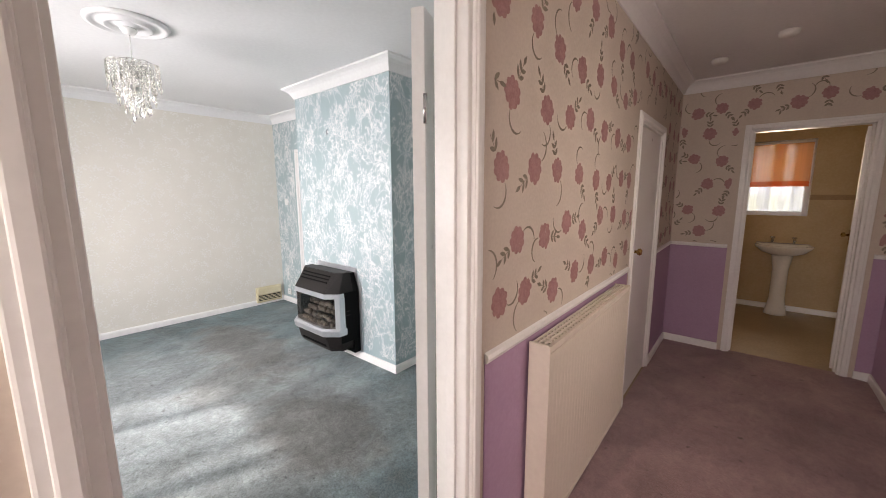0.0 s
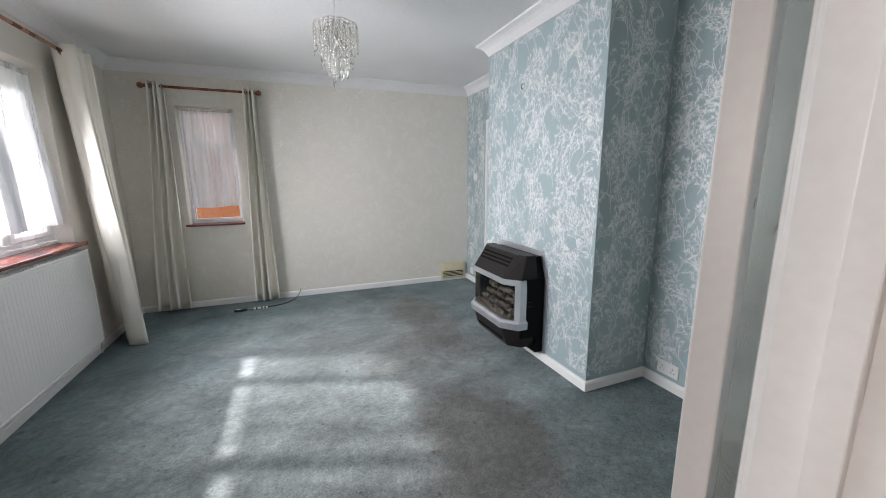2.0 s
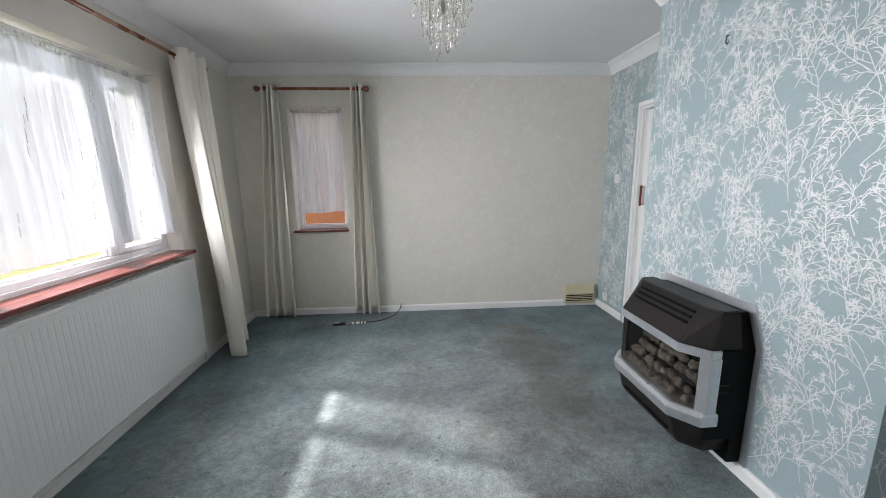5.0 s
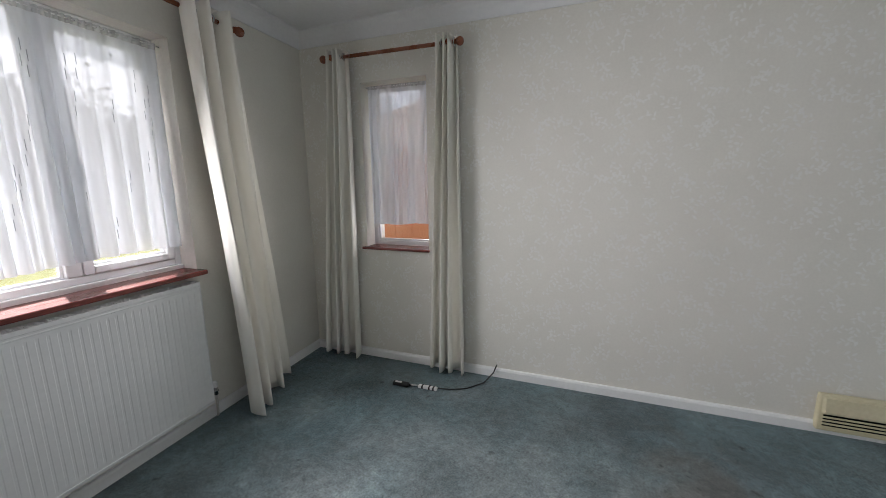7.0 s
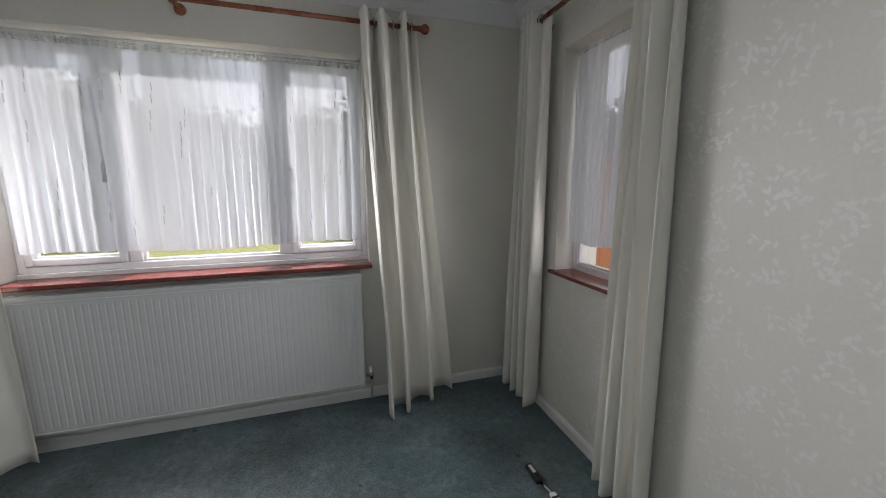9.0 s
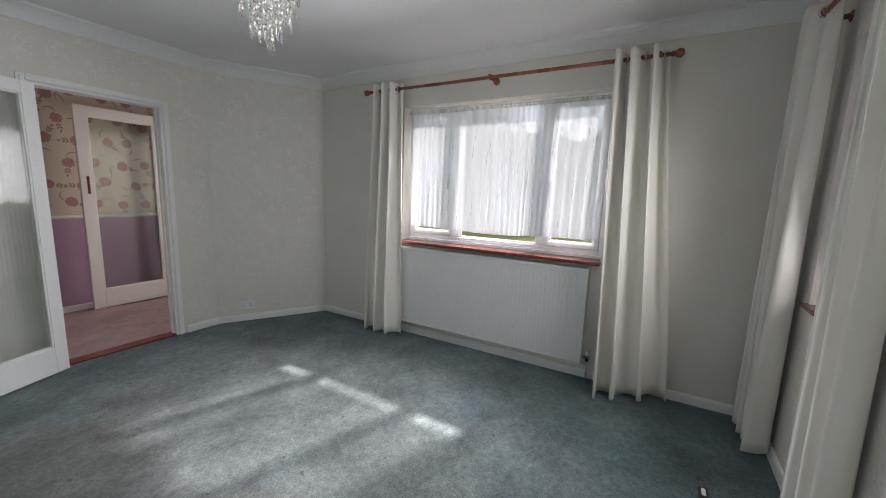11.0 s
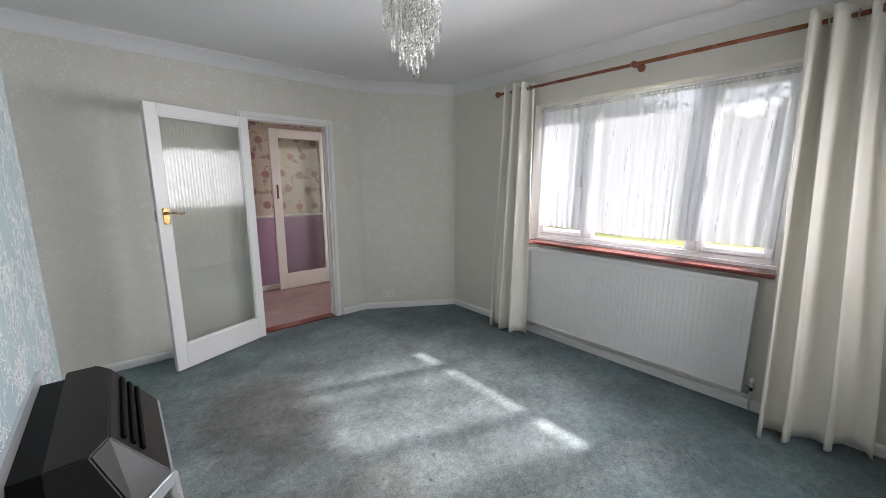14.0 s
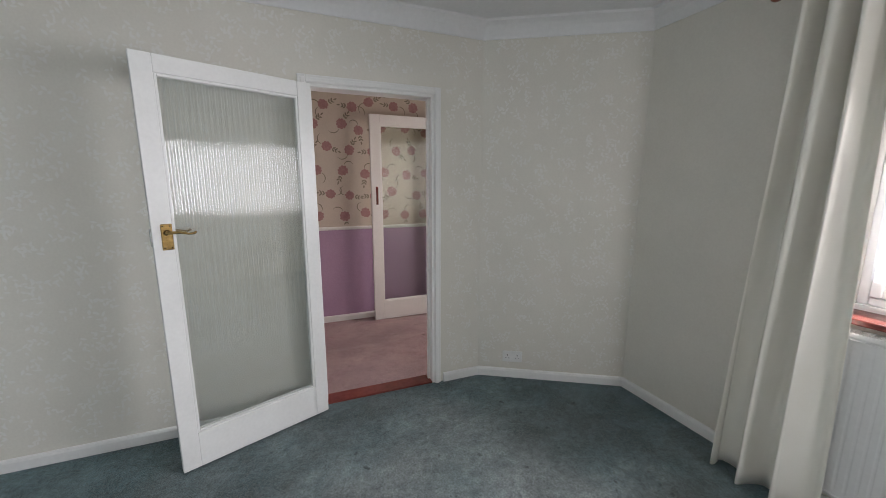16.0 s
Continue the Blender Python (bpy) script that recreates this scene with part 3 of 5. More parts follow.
pr = Print(CH1, CH0, 0.09, HI)
pearl_sprigs(pr, rng)
pr.done(M_PEARL, chamf, "pearly leaf print on beige wallpaper")
door_wall = tagged(wall("wall_door", CH0, (DX, AY + 0.11), 0.11, CEIL, [(D0 - CH0[1], D1 - CH0[1], -0.0, DZ)], [M_PAPER, M_FLORAL, M_WHITE]), "beige wallpapered wall with the doorway to the hall", "wall", kind="structure")
pr = Print(CH0, (DX, AY), 0.09, HI, [(D0 - CH0[1] - 0.08, D1 - CH0[1] + 0.08, 0, DZ + 0.09)])
pearl_sprigs(pr, rng)
pr.done(M_PEARL, door_wall, "pearly leaf print on beige wallpaper")
alc = tagged(wall("wall_alcove", (DX, AY), (FX, AY), 0.11, CEIL, [(DX - A1, DX - A0, 0.0, AZ)], [M_BLUE, M_PLASTER, M_WHITE]), "pale blue wallpapered wall beside the chimney breast", "wall", kind="structure")
for a, b, holes in (((DX, AY), (CX1, AY), ()), ((CX0, AY), (FX, AY), [(CX0 - A1 - 0.08, CX0 - A0 + 0.08, 0, AZ + 0.09)])):
    pr = Print(a, b, 0.09, HI, holes)
    branches(pr, rng)
    pr.done(M_SILVER_PRINT, alc, "silver branch print on blue wallpaper")
chim = part("chimney_breast", box(CX0, CX1, CF, AY - 0.001, 0, CEIL - 0.001), M_BLUE)
tagged(chim, "chimney breast in blue wallpaper with silver branches", "chimney breast", kind="structure")
for a, b in (((CX1, CF), (CX0, CF)), ((CX1, AY), (CX1, CF)), ((CX0, CF), (CX0, AY))):
    pr = Print(a, b, 0.09, HI)
    branches(pr, rng)
    pr.done(M_SILVER_PRINT, chim, "silver branch print on blue wallpaper")

# hall and bathroom
C0, C1 = 3.24, 4.02                                      # cupboard doorway
hall_w = tagged(wall("wall_hall_west", (HX, EY), (HX, AY + 0.11), 0.11, CEIL, [(EY - C1, EY - C0, 0, 1.96)], [M_FLORAL, M_PLASTER, M_WHITE]), "hall wall in cream wallpaper with mauve flowers", "wall", kind="structure")
H0, H1 = 2.0, 2.7                                        # added opening for a glazed panel out of view
hall_e = tagged(wall("wall_hall_east", (EX, -0.9), (EX, EY), 0.11, CEIL, [(H0 + 0.9, H1 + 0.9, 0.6, 2.1)], [M_FLORAL, M_PLASTER, M_WHITE]), "hall wall in cream floral wallpaper above a lilac dado", "wall", kind="structure")
B0, B1 = 0.52, 1.27                                      # bathroom doorway
hall_n = tagged(wall("wall_hall_end", (EX, EY), (HX, EY), 0.1, CEIL, [(EX - B1, EX - B0, 0, 2.03)], [M_FLORAL, M_BATHWALL, M_WHITE]), "hall end wall in floral paper around the bathroom doorway", "wall", kind="structure")
tagged(wall("wall_hall_south", (-0.75, -0.9), (EX, -0.9), OUT, CEIL, [(0.85, 1.55, 0.6, 2.1)], [M_LILAC, M_BRICK, M_WHITE]), "plain lilac hall end wall, unseen, with an added glazed panel", "wall", kind="structure")
DADO = 1.0
for ob, a, b, holes in ((door_wall, (HX, AY + 0.1), (HX, 0.3), [(AY + 0.1 - D1 - 0.08, AY + 0.1 - D0 + 0.08, 0, DZ + 0.09)]),
                        (hall_w, (HX, EY), (HX, AY + 0.1), [(EY - C1 - 0.08, EY - C0 + 0.08, 0, 2.05)]),
                        (hall_e, (EX, -0.85), (EX, EY), [(H0 + 0.85, H1 + 0.85, 0.6, 2.1)]),
                        (hall_n, (EX, EY), (HX, EY), [(EX - B1 - 0.08, EX - B0 + 0.08, 0, 2.12)])):
    pr = Print(a, b, DADO + 0.02, HI, holes)
    flowers(pr, rng)
    pr.done([M_FLOWER, M_LEAF_PRINT], ob, "mauve flowers and olive leaves")


def dado(name, spans):
    """Painted lower wall with a white rail on top; spans of (from, to) with the room to the left."""
    for a, b in spans:
        s, e = Vector(a), Vector(b)
        u = (e - s).normalized()
        n = Vector((-u.y, u.x))
        pts = [(s, 0), (e, 0), (e, DADO), (s, DADO)]
        v = [(p.x + n.x * k, p.y + n.y * k, z) for k in (-0.02, 0.003) for p, z in pts]
        ob = raw(name, v, [(0, 1, 2, 3), (7, 6, 5, 4), (0, 4, 5, 1), (1, 5, 6, 2), (2, 6, 7, 3), (3, 7, 4, 0)], M_LILAC)
        tagged(ob, "lilac painted lower wall in the hall", "dado", kind="structure")
        rail = part("dado_rail", sweep([(0.0, DADO - 0.016), (0.008, DADO - 0.016), (0.016, DADO), (0.012, DADO + 0.012), (0.0, DADO + 0.018)], [a, b]), M_WHITE)
        tagged(rail, "slim white dado rail", "dado rail", kind="structure")


dado("dado", [((HX, C0 - 0.075), (HX, D1 + 0.075)), ((EX, -0.88), (EX, H0)), ((EX, H1), (EX, EY - 0.005)), ((EX, EY), (B1 + 0.075, EY)), ((B0 - 0.075, EY), (HX, EY)), ((HX, EY), (HX, C1 + 0.075))])
tagged(wall("wall_bathroom_far", (1.7, BY), (HX - 0.1, BY), OUT, CEIL, [(1.7 - 1.12, 1.7 - 0.48, 1.2, 2.12)], [M_BATHWALL, M_BRICK, M_REVEAL]), "cream bathroom wall with a small window", "wall", kind="structure")
tagged(wall("wall_bathroom_east", (1.7, EY + 0.1), (1.7, BY), 0.11, CEIL, [], [M_BATHWALL, M_PLASTER, M_PLASTER]), "plain cream bathroom wall", "wall", kind="structure")
tagged(wall("wall_bathroom_west", (HX, BY), (HX, EY + 0.1), 0.11, CEIL, [], [M_BATHWALL, M_PLASTER, M_PLASTER]), "plain cream bathroom wall", "wall", kind="structure")
# plain walls that close the cupboard and the room beyond the alcove door
for nm, a, b in (("wall_store_back", (CX0, 4.7), (FX, 4.7)), ("wall_store_side", (CX0, AY + 0.11), (CX0, 4.7)), ("wall_store_outer", (FX, 4.7), (FX, AY + 0.11)), ("wall_cupboard_back", (-0.7, EY), (-0.7, AY + 0.11))):
    tagged(wall(nm, a, b, 0.1, CEIL, [], [M_PLASTER, M_PLASTER, M_PLASTER]), "plain plastered wall of a side room", "wall", kind="structure")

# ---- coving, skirting, door frames ----
ROOM = [(FXA, AY), (FX, WY), CH1, CH0, (DX, AY), (CX1, AY), (CX1, CF), (CX0, CF), (CX0, AY)]
cove = [(-0.004, CEIL - 0.1), (0.008, CEIL - 0.1), (0.012, CEIL - 0.088), (0.022, CEIL - 0.07), (0.036, CEIL - 0.048), (0.056, CEIL - 0.03), (0.078, CEIL - 0.018), (0.088, CEIL - 0.014), (0.09, CEIL - 0.0), (-0.004, CEIL)]
tagged(part("coving_room", sweep(cove, ROOM, closed=True), M_CEIL), "white plaster coving round the living room", "coving", kind="structure")
tagged(part("coving_hall", sweep(cove, [(HX, EY), (HX, 0.25), (-0.6, -0.9), (EX, -0.9), (EX, EY)], closed=True), M_CEIL), "white plaster coving round the hall", "coving", kind="structure")


def skirting(path, h=0.066):
    ob = part("baseboard", sweep([(-0.003, 0.0), (0.018, 0.0), (0.018, h - 0.016), (0.013, h - 0.004), (0.006, h), (-0.003, h)], path), M_WHITE)
    tagged(ob, "white gloss skirting board with small scuffs", "skirting", kind="structure")


skirting([(A0 - 0.07, AY), (FXA, AY), (FX, WY), CH1, CH0, (DX, D0 - 0.066)])
skirting([(DX, D1 + 0.066), (DX, AY), (CX1, AY), (CX1, CF), (CX0, CF), (CX0, AY), (A1 + 0.07, AY)])
skirting([(HX, C0 - 0.07), (HX, D1 + 0.07)])
skirting([(EX, -0.85), (EX, EY), (B1 + 0.07, EY)])
skirting([(B0 - 0.07, EY), (HX, EY), (HX, C1 + 0.07)])


def door_frame(name, plane, axis, a, b, top, faces, depth, label):
    """Lining and architraves; plane: faces as (position, direction) across the wall."""
    ob = thing(name, label, "door frame", kind="structure")

    def bx(u0, u1, w0, w1, z0, z1, nm, bev=0.004):
        bm = box(u0, u1, w0, w1, z0, z1, bev) if axis == "x" else box(w0, w1, u0, u1, z0, z1, bev)
        part(nm, bm, M_WHITE, ob)

    lo, hi = plane
    bx(a - 0.002, a + 0.022, lo, hi, 0, top, "jamb")
    bx(b - 0.022, b + 0.002, lo, hi, 0, top, "jamb")
    bx(a + 0.022, b - 0.022, lo, hi, top - 0.022, top + 0.002, "head")
    mid = lo + depth
    bx(a + 0.022, a + 0.034, mid, mid + 0.03, 0, top - 0.022, "door_stop", 0.002)
    bx(b - 0.034, b - 0.022, mid, mid + 0.03, 0, top - 0.022, "door_stop", 0.002)
    for pos, way in faces:
        for w, t, off in ((0.044, 0.014, 0.006), (0.024, 0.020, 0.010)):
            y0, y1 = sorted((pos - way * 0.002, pos + way * t))
            bx(a - w + 0.008 - off, a + 0.010 - off, y0, y1, 0, top + w - 0.008 + off, "architrave", 0.005)
            bx(b - 0.010 + off, b + w - 0.008 + off, y0, y1, 0, top + w - 0.008 + off, "architrave", 0.005)
            bx(a + 0.010 - off, b - 0.010 + off, y0 + 0.0005, y1 - 0.0005, top - 0.010 + off, top + w - 0.009 + off, "architrave", 0.005)
    return ob


door_frame("door_frame_room", (DX - 0.002, HX + 0.002), "y", D0, D1, DZ, [(DX, -1), (HX, 1)], 0.05, "white gloss door frame between living room and hall")
door_frame("door_frame_alcove", (AY - 0.002, AY + 0.112), "x", A0, A1, AZ, [(AY, -1)], 0.03, "white gloss door frame beside the chimney breast")
door_frame("door_frame_cupboard", (HX - 0.11, HX + 0.002), "y", C0, C1, 1.96, [(HX, 1)], 0.02, "white cupboard door frame in the hall")
door_frame("door_frame_bathroom", (EY - 0.002, EY + 0.102), "x", B0, B1, 2.03, [(EY, -1)], 0.05, "white bathroom door frame")


# ---- doors ----
def reeded_pane(w, h, z0, x0):
    """A pane with upright ribs on one face, in the door's own plane (x along, y through)."""
    pitch, per = 0.024, 10
    cols = int(w / pitch) * per
    verts, faces = [], []
    for i in range(cols + 1):
        x = x0 + w * i / cols
        y = -0.0040 + 0.0027 * math.cos(2 * math.pi * i / per)
        verts += [(x, y, z0), (x, y, z0 + h), (x, -y, z0), (x, -y, z0 + h)]
    for i in range(cols):
        k = 4 * i
        faces += [(k, k + 4, k + 5, k + 1), (k + 2, k + 3, k + 7, k + 6)]
    return verts, faces


def lever_handle(parent, x, z, side, way):
    """Brass backplate and scrolled lever on one face; way: the direction in which the lever points along x."""
    y = side * 0.02
    plate = part("backplate", box(x - 0.022, x + 0.022, min(y, y + side * 0.006), max(y, y + side * 0.006), z - 0.06, z + 0.06, 0.003), M_BRASS, parent, "brass backplate")
    part("handle_rose", lathe([(0.001, 0), (0.013, 0), (0.013, 0.004), (0.009, 0.008), (0.008, 0.03), (0.001, 0.03)], 14, pose(x, y + side * 0.005, z + 0.02, -90 * side, 0, 0)), M_BRASS, parent, smooth=True)
    pts = [(x, y + side * 0.034, z + 0.02), (x + way * 0.02, y + side * 0.04, z + 0.022), (x + way * 0.05, y + side * 0.042, z + 0.02), (x + way * 0.08, y + side * 0.042, z + 0.012), (x + way * 0.1, y + side * 0.042, z + 0.014), (x + way * 0.108, y + side * 0.042, z + 0.022)]
    part("lever", tube(pts, [0.008, 0.007, 0.0055, 0.0055, 0.006, 0.005], 10), M_BRASS, parent, "thin scrolled brass lever", True)
    for dz in (-0.05, 0.05):
        for dx in (-0.014, 0.014):
            part("screw", lathe([(0.0005, 0.0), (0.0035, 0.0), (0.003, 0.0016), (0.0005, 0.002)], 8, pose(x + dx, y + side * 0.006, z + dz, -90 * side, 0, 0)), M_DARK, parent)
    return plate


def glazed_door(name, label, m, w=0.76, h=1.98, handle="lever", stile=0.092, bottom=0.19, pane_mat=None, grip=1.325):
    """A white door with one tall reeded pane: hinge at x=0, leaf along +x, foot at z=0."""
    ob = thing(name, label, "door", m)
    t = 0.02
    bv = 0.003
    part("stile", box(0, stile, -t, t, 0, h, bv), M_WHITE, ob)
    part("stile", box(w - stile, w, -t, t, 0, h, bv), M_WHITE, ob)
    part("rail", box(stile, w - stile, -t, t, h - stile, h, bv), M_WHITE, ob)
    part("rail", box(stile, w - stile, -t, t, 0, bottom, bv), M_WHITE, ob)
    gx0, gx1, gz0, gz1 = stile, w - stile, bottom, h - stile
    for s in (-1, 1):
        y0, y1 = sorted((s * 0.005, s * 0.0165))
        for a, b, c, d in ((gx0, gx0 + 0.012, gz0, gz1), (gx1 - 0.012, gx1, gz0, gz1), (gx0 + 0.012, gx1 - 0.012, gz0, gz0 + 0.012), (gx0 + 0.012, gx1 - 0.012, gz1 - 0.012, gz1)):
            part("glazing_bead", box(a, b, y0, y1, c, d, 0.003), M_WHITE, ob)
    v, f = reeded_pane(gx1 - gx0 - 0.004, gz1 - gz0 - 0.004, gz0 + 0.002, gx0 + 0.002)
    pane = raw("pane", v, f, pane_mat or M_REED, ob, "clear reeded glass", smooth=True)
    pane.visible_shadow = False
    if handle == "lever":
        for s in (-1, 1):
            lever_handle(ob, w - 0.055, 1.2, s, -1)
        part("latch", box(w - 0.001, w + 0.006, -0.008, 0.008, 1.16, 1.24, 0.002), M_CHROME, ob)
    else:
        gx = w - 0.05
        part("pull_handle", box(gx - 0.011, gx + 0.011, 0.048, 0.062, grip - 0.09, grip + 0.09, 0.005), M_SILL, ob, "dark red wooden grip")
        for z in (grip - 0.075, grip + 0.075):
            part("handle_post", tube([(gx, 0.018, z), (gx, 0.05, z)], 0.007, 10), M_CHROME, ob, "chrome post", True)
    for z in (0.25, 1.72):
        part("hinge", tube([(-0.004, -0.022, z - 0.04), (-0.004, -0.022, z + 0.04)], 0.006, 10), M_CHROME, ob, "steel hinge", True)
    return ob


ang = math.degrees(math.atan2(2.102 - 1.378, -0.478 + 0.184))
glazed_door("door_living_room", "open white door with a tall reeded glass pane", pose(-0.184, 1.378, 0.015, 0, 0, ang), 0.783, 1.99, "lever", 0.078)
glazed_door("door_alcove", "closed white glazed door beside the chimney breast", pose(A1 - 0.024, AY + 0.055, 0.006, 0, 0, 180), 0.71, 1.966, "pull_one", grip=1.23)
glazed_door("door_hall", "open white glazed hall door against the lilac wall", pose(1.30, -0.01, 0.012, 0, 0, 90), 0.77, 2.12, "pull_one", 0.1, 0.2, M_REED_SOFT)
tagged(part("wall_hall_nib", box(1.335, EX - 0.002, -0.11, -0.03, 0, CEIL - 0.11), M_WHITE), "white door post beside the open hall door", "post", kind="structure")


def plain_door(name, label, m, w, h):
    ob = thing(name, label, "door", m)
    part("leaf", box(0, w, -0.02, 0.02, 0, h, 0.003), M_WHITE, ob)
    for s in (-1, 1):
        part("handle_plate", box(w - 0.08, w - 0.045, min(s * 0.02, s * 0.026), max(s * 0.02, s * 0.026), 1.0, 1.14, 0.003), M_BRASS, ob)
        part("knob", lathe([(0.002, 0), (0.01, 0), (0.01, 0.02), (0.022, 0.03), (0.024, 0.042), (0.016, 0.052), (0.002, 0.054)], 14, pose(w - 0.062, s * 0.025, 1.09, -90 * s, 0, 0)), M_BRASS, ob, smooth=True)
    return ob


plain_door("door_cupboard", "closed white flush cupboard door in the hall", pose(HX - 0.03, C1 - 0.024, 0.008, 0, 0, -90), C1 - C0 - 0.048, 1.925)
plain_door("door_bathroom", "white bathroom door standing open into the bathroom", pose(B1 - 0.03, EY + 0.105, 0.008, 0, 0, 82), 0.70, 1.99)


# ---- windows ----
def frame_bars(ob, name, x0, x1, z0, z1, y0, y1, w, mat, bev=0.006):
    for a, b, c, d in ((x0, x0 + w, z0, z1), (x1 - w, x1, z0, z1), (x0 + w, x1 - w, z0, z0 + w), (x0 + w, x1 - w, z1 - w, z1)):
        part(name, box(a, b, y0, y1, c, d, bev), mat, ob)


def light(ob, x0, x1, z0, z1, y, opener):
    """One light of a window: sash where it opens, gaskets, pane."""
    if opener:
        frame_bars(ob, "sash", x0 + 0.002, x1 - 0.002, z0 + 0.002, z1 - 0.002, y - 0.035, y + 0.012, 0.038, M_UPVC)
        x0, x1, z0, z1 = x0 + 0.038, x1 - 0.038, z0 + 0.038, z1 - 0.038
    frame_bars(ob, "glazing_bead", x0, x1, z0, z1, y - 0.03, y - 0.008, 0.014, M_UPVC, 0.004)
    p = part("pane", box(x0 + 0.008, x1 - 0.008, y - 0.04, y - 0.034, z0 + 0.008, z1 - 0.008), M_GLASS, ob)
    p.visible_shadow = False


big = thing("window_1", "wide three-light white plastic window", "window", kind="structure")
FY = -0.775
frame_bars(big, "window_frame", W0, W1, WZ0 + 0.047, WZ1, FY - 0.065, FY, 0.036, M_UPVC)
part("frame_foot", box(W0, W1, FY - 0.065, FY + 0.016, WZ0 + 0.018, WZ0 + 0.0475, 0.005), M_UPVC, big)
for x in (-2.245, -3.03):
    part("mullion", box(x - 0.032, x + 0.032, FY - 0.063, FY - 0.002, WZ0 + 0.083, WZ1 - 0.036, 0.006), M_UPVC, big)
light(big, -2.213, W1 - 0.036, WZ0 + 0.083, WZ1 - 0.036, FY - 0.004, True)
light(big, -2.998, -2.277, WZ0 + 0.083, WZ1 - 0.036, FY - 0.012, False)
light(big, W0 + 0.036, -3.062, WZ0 + 0.083, WZ1 - 0.036, FY - 0.004, True)
for x, way in ((-2.19, 1), (-3.085, -1)):
    part("window_handle", box(x - 0.012, x + 0.012, FY + 0.008, FY + 0.02, 1.46, 1.56, 0.004), M_UPVC, big, "white window handle")
    part("handle_grip", tube([(x, FY + 0.018, 1.53), (x, FY + 0.045, 1.535), (x + way * 0.01, FY + 0.052, 1.5), (x + way * 0.012, FY + 0.05, 1.42)], 0.009, 8), M_UPVC, big, smooth=True)
sill = part("window_sill", box(W0 - 0.008, W1 + 0.002, WY - 0.006, -0.585, WZ0 - 0.004, WZ0 + 0.022, 0.006), M_SILL)
tagged(sill, "red-brown varnished window sill over the radiator", "window sill", kind="structure")
part("sill_inner", box(W0 + 0.002, W1 - 0.002, FY - 0.001, WY + 0.002, WZ0 + 0.001, WZ0 + 0.0225, 0.001), M_SILL, sill)

small = thing("window_2", "narrow white plastic side window", "window", pose(0, 0, 0), kind="structure")
SX = FX - 0.105


def turn(bm):
    """Swap the axes of a window built along x so that it stands along y."""
    for v in bm.verts:
        v.co = Vector((v.co.y, v.co.x, v.co.z))
    bmesh.ops.reverse_faces(bm, faces=bm.faces[:])
    return bm


def side_bars(name, y0, y1, z0, z1, x0, x1, w, bev=0.005):
    for a, b, c, d in ((y0, y0 + w, z0, z1), (y1 - w, y1, z0, z1), (y0 + w, y1 - w, z0, z0 + w), (y0 + w, y1 - w, z1 - w, z1)):
        part(name, box(x0, x1, a, b, c, d, bev), M_UPVC, small)


side_bars("window_frame", S0, S1, SZ0 + 0.02, SZ1, SX - 0.065, SX, 0.038)
side_bars("glazing_bead", S0 + 0.038, S1 - 0.038, SZ0 + 0.058, SZ1 - 0.038, SX - 0.03, SX - 0.008, 0.014, 0.004)
p = part("pane", box(SX - 0.04, SX - 0.034, S0 + 0.055, S1 - 0.055, SZ0 + 0.075, SZ1 - 0.055), M_GLASS, small)
p.visible_shadow = False
sill = tagged(part("window_sill", box(FX - 0.006, -4.497, S0 - 0.03, S1 + 0.008, SZ0 + 0.0, SZ0 + 0.02, 0.005), M_SILL), "dark red wooden sill of the side window", "window sill", kind="structure")
part("sill_inner", box(SX - 0.001, FX + 0.002, S0 + 0.002, S1 - 0.002, SZ0 + 0.001, SZ0 + 0.0205, 0.001), M_SILL, sill)

bathwin = thing("window_3", "small white bathroom window", "window", kind="structure")
frame_bars(bathwin, "window_frame", 0.48, 1.12, 1.2, 2.12, BY + 0.1, BY + 0.16, 0.05, M_UPVC)
p = part("pane", box(0.525, 1.075, BY + 0.125, BY + 0.131, 1.245, 2.075), M_FROST, bathwin, "frosted glass")
p.visible_shadow = False
# made-up panel, never in view, round the added hall side lamp
hall_panel = thing("added_hall_panel", "added frosted panel in the hall wall, out of view", "window", kind="structure")
for a, b, c, d in ((H0, H0 + 0.06, 0.6, 2.1), (H1 - 0.06, H1, 0.6, 2.1), (H0 + 0.06, H1 - 0.06, 0.6, 0.66), (H0 + 0.06, H1 - 0.06, 2.04, 2.1)):
    part("window_frame", box(EX + 0.04, EX + 0.09, a, b, c, d, 0.006), M_UPVC, hall_panel)
part("pane", box(EX + 0.062, EX + 0.068, H0 + 0.05, H1 - 0.05, 0.65, 2.05), M_HALLGLASS, hall_panel, "frosted glass")

# unseen glazing added where the south hall lamp stands
end_panel = thing("added_end_panel", "added frosted panel at the unseen end of the hall", "window", kind="structure")
frame_bars(end_panel, "window_frame", 0.1, 0.8, 0.6, 2.1, -1.08, -1.02, 0.06, M_UPVC)
part("pane", box(0.15, 0.75, -1.055, -1.049, 0.65, 2.05), M_HALLGLASS, end_panel, "frosted glass")


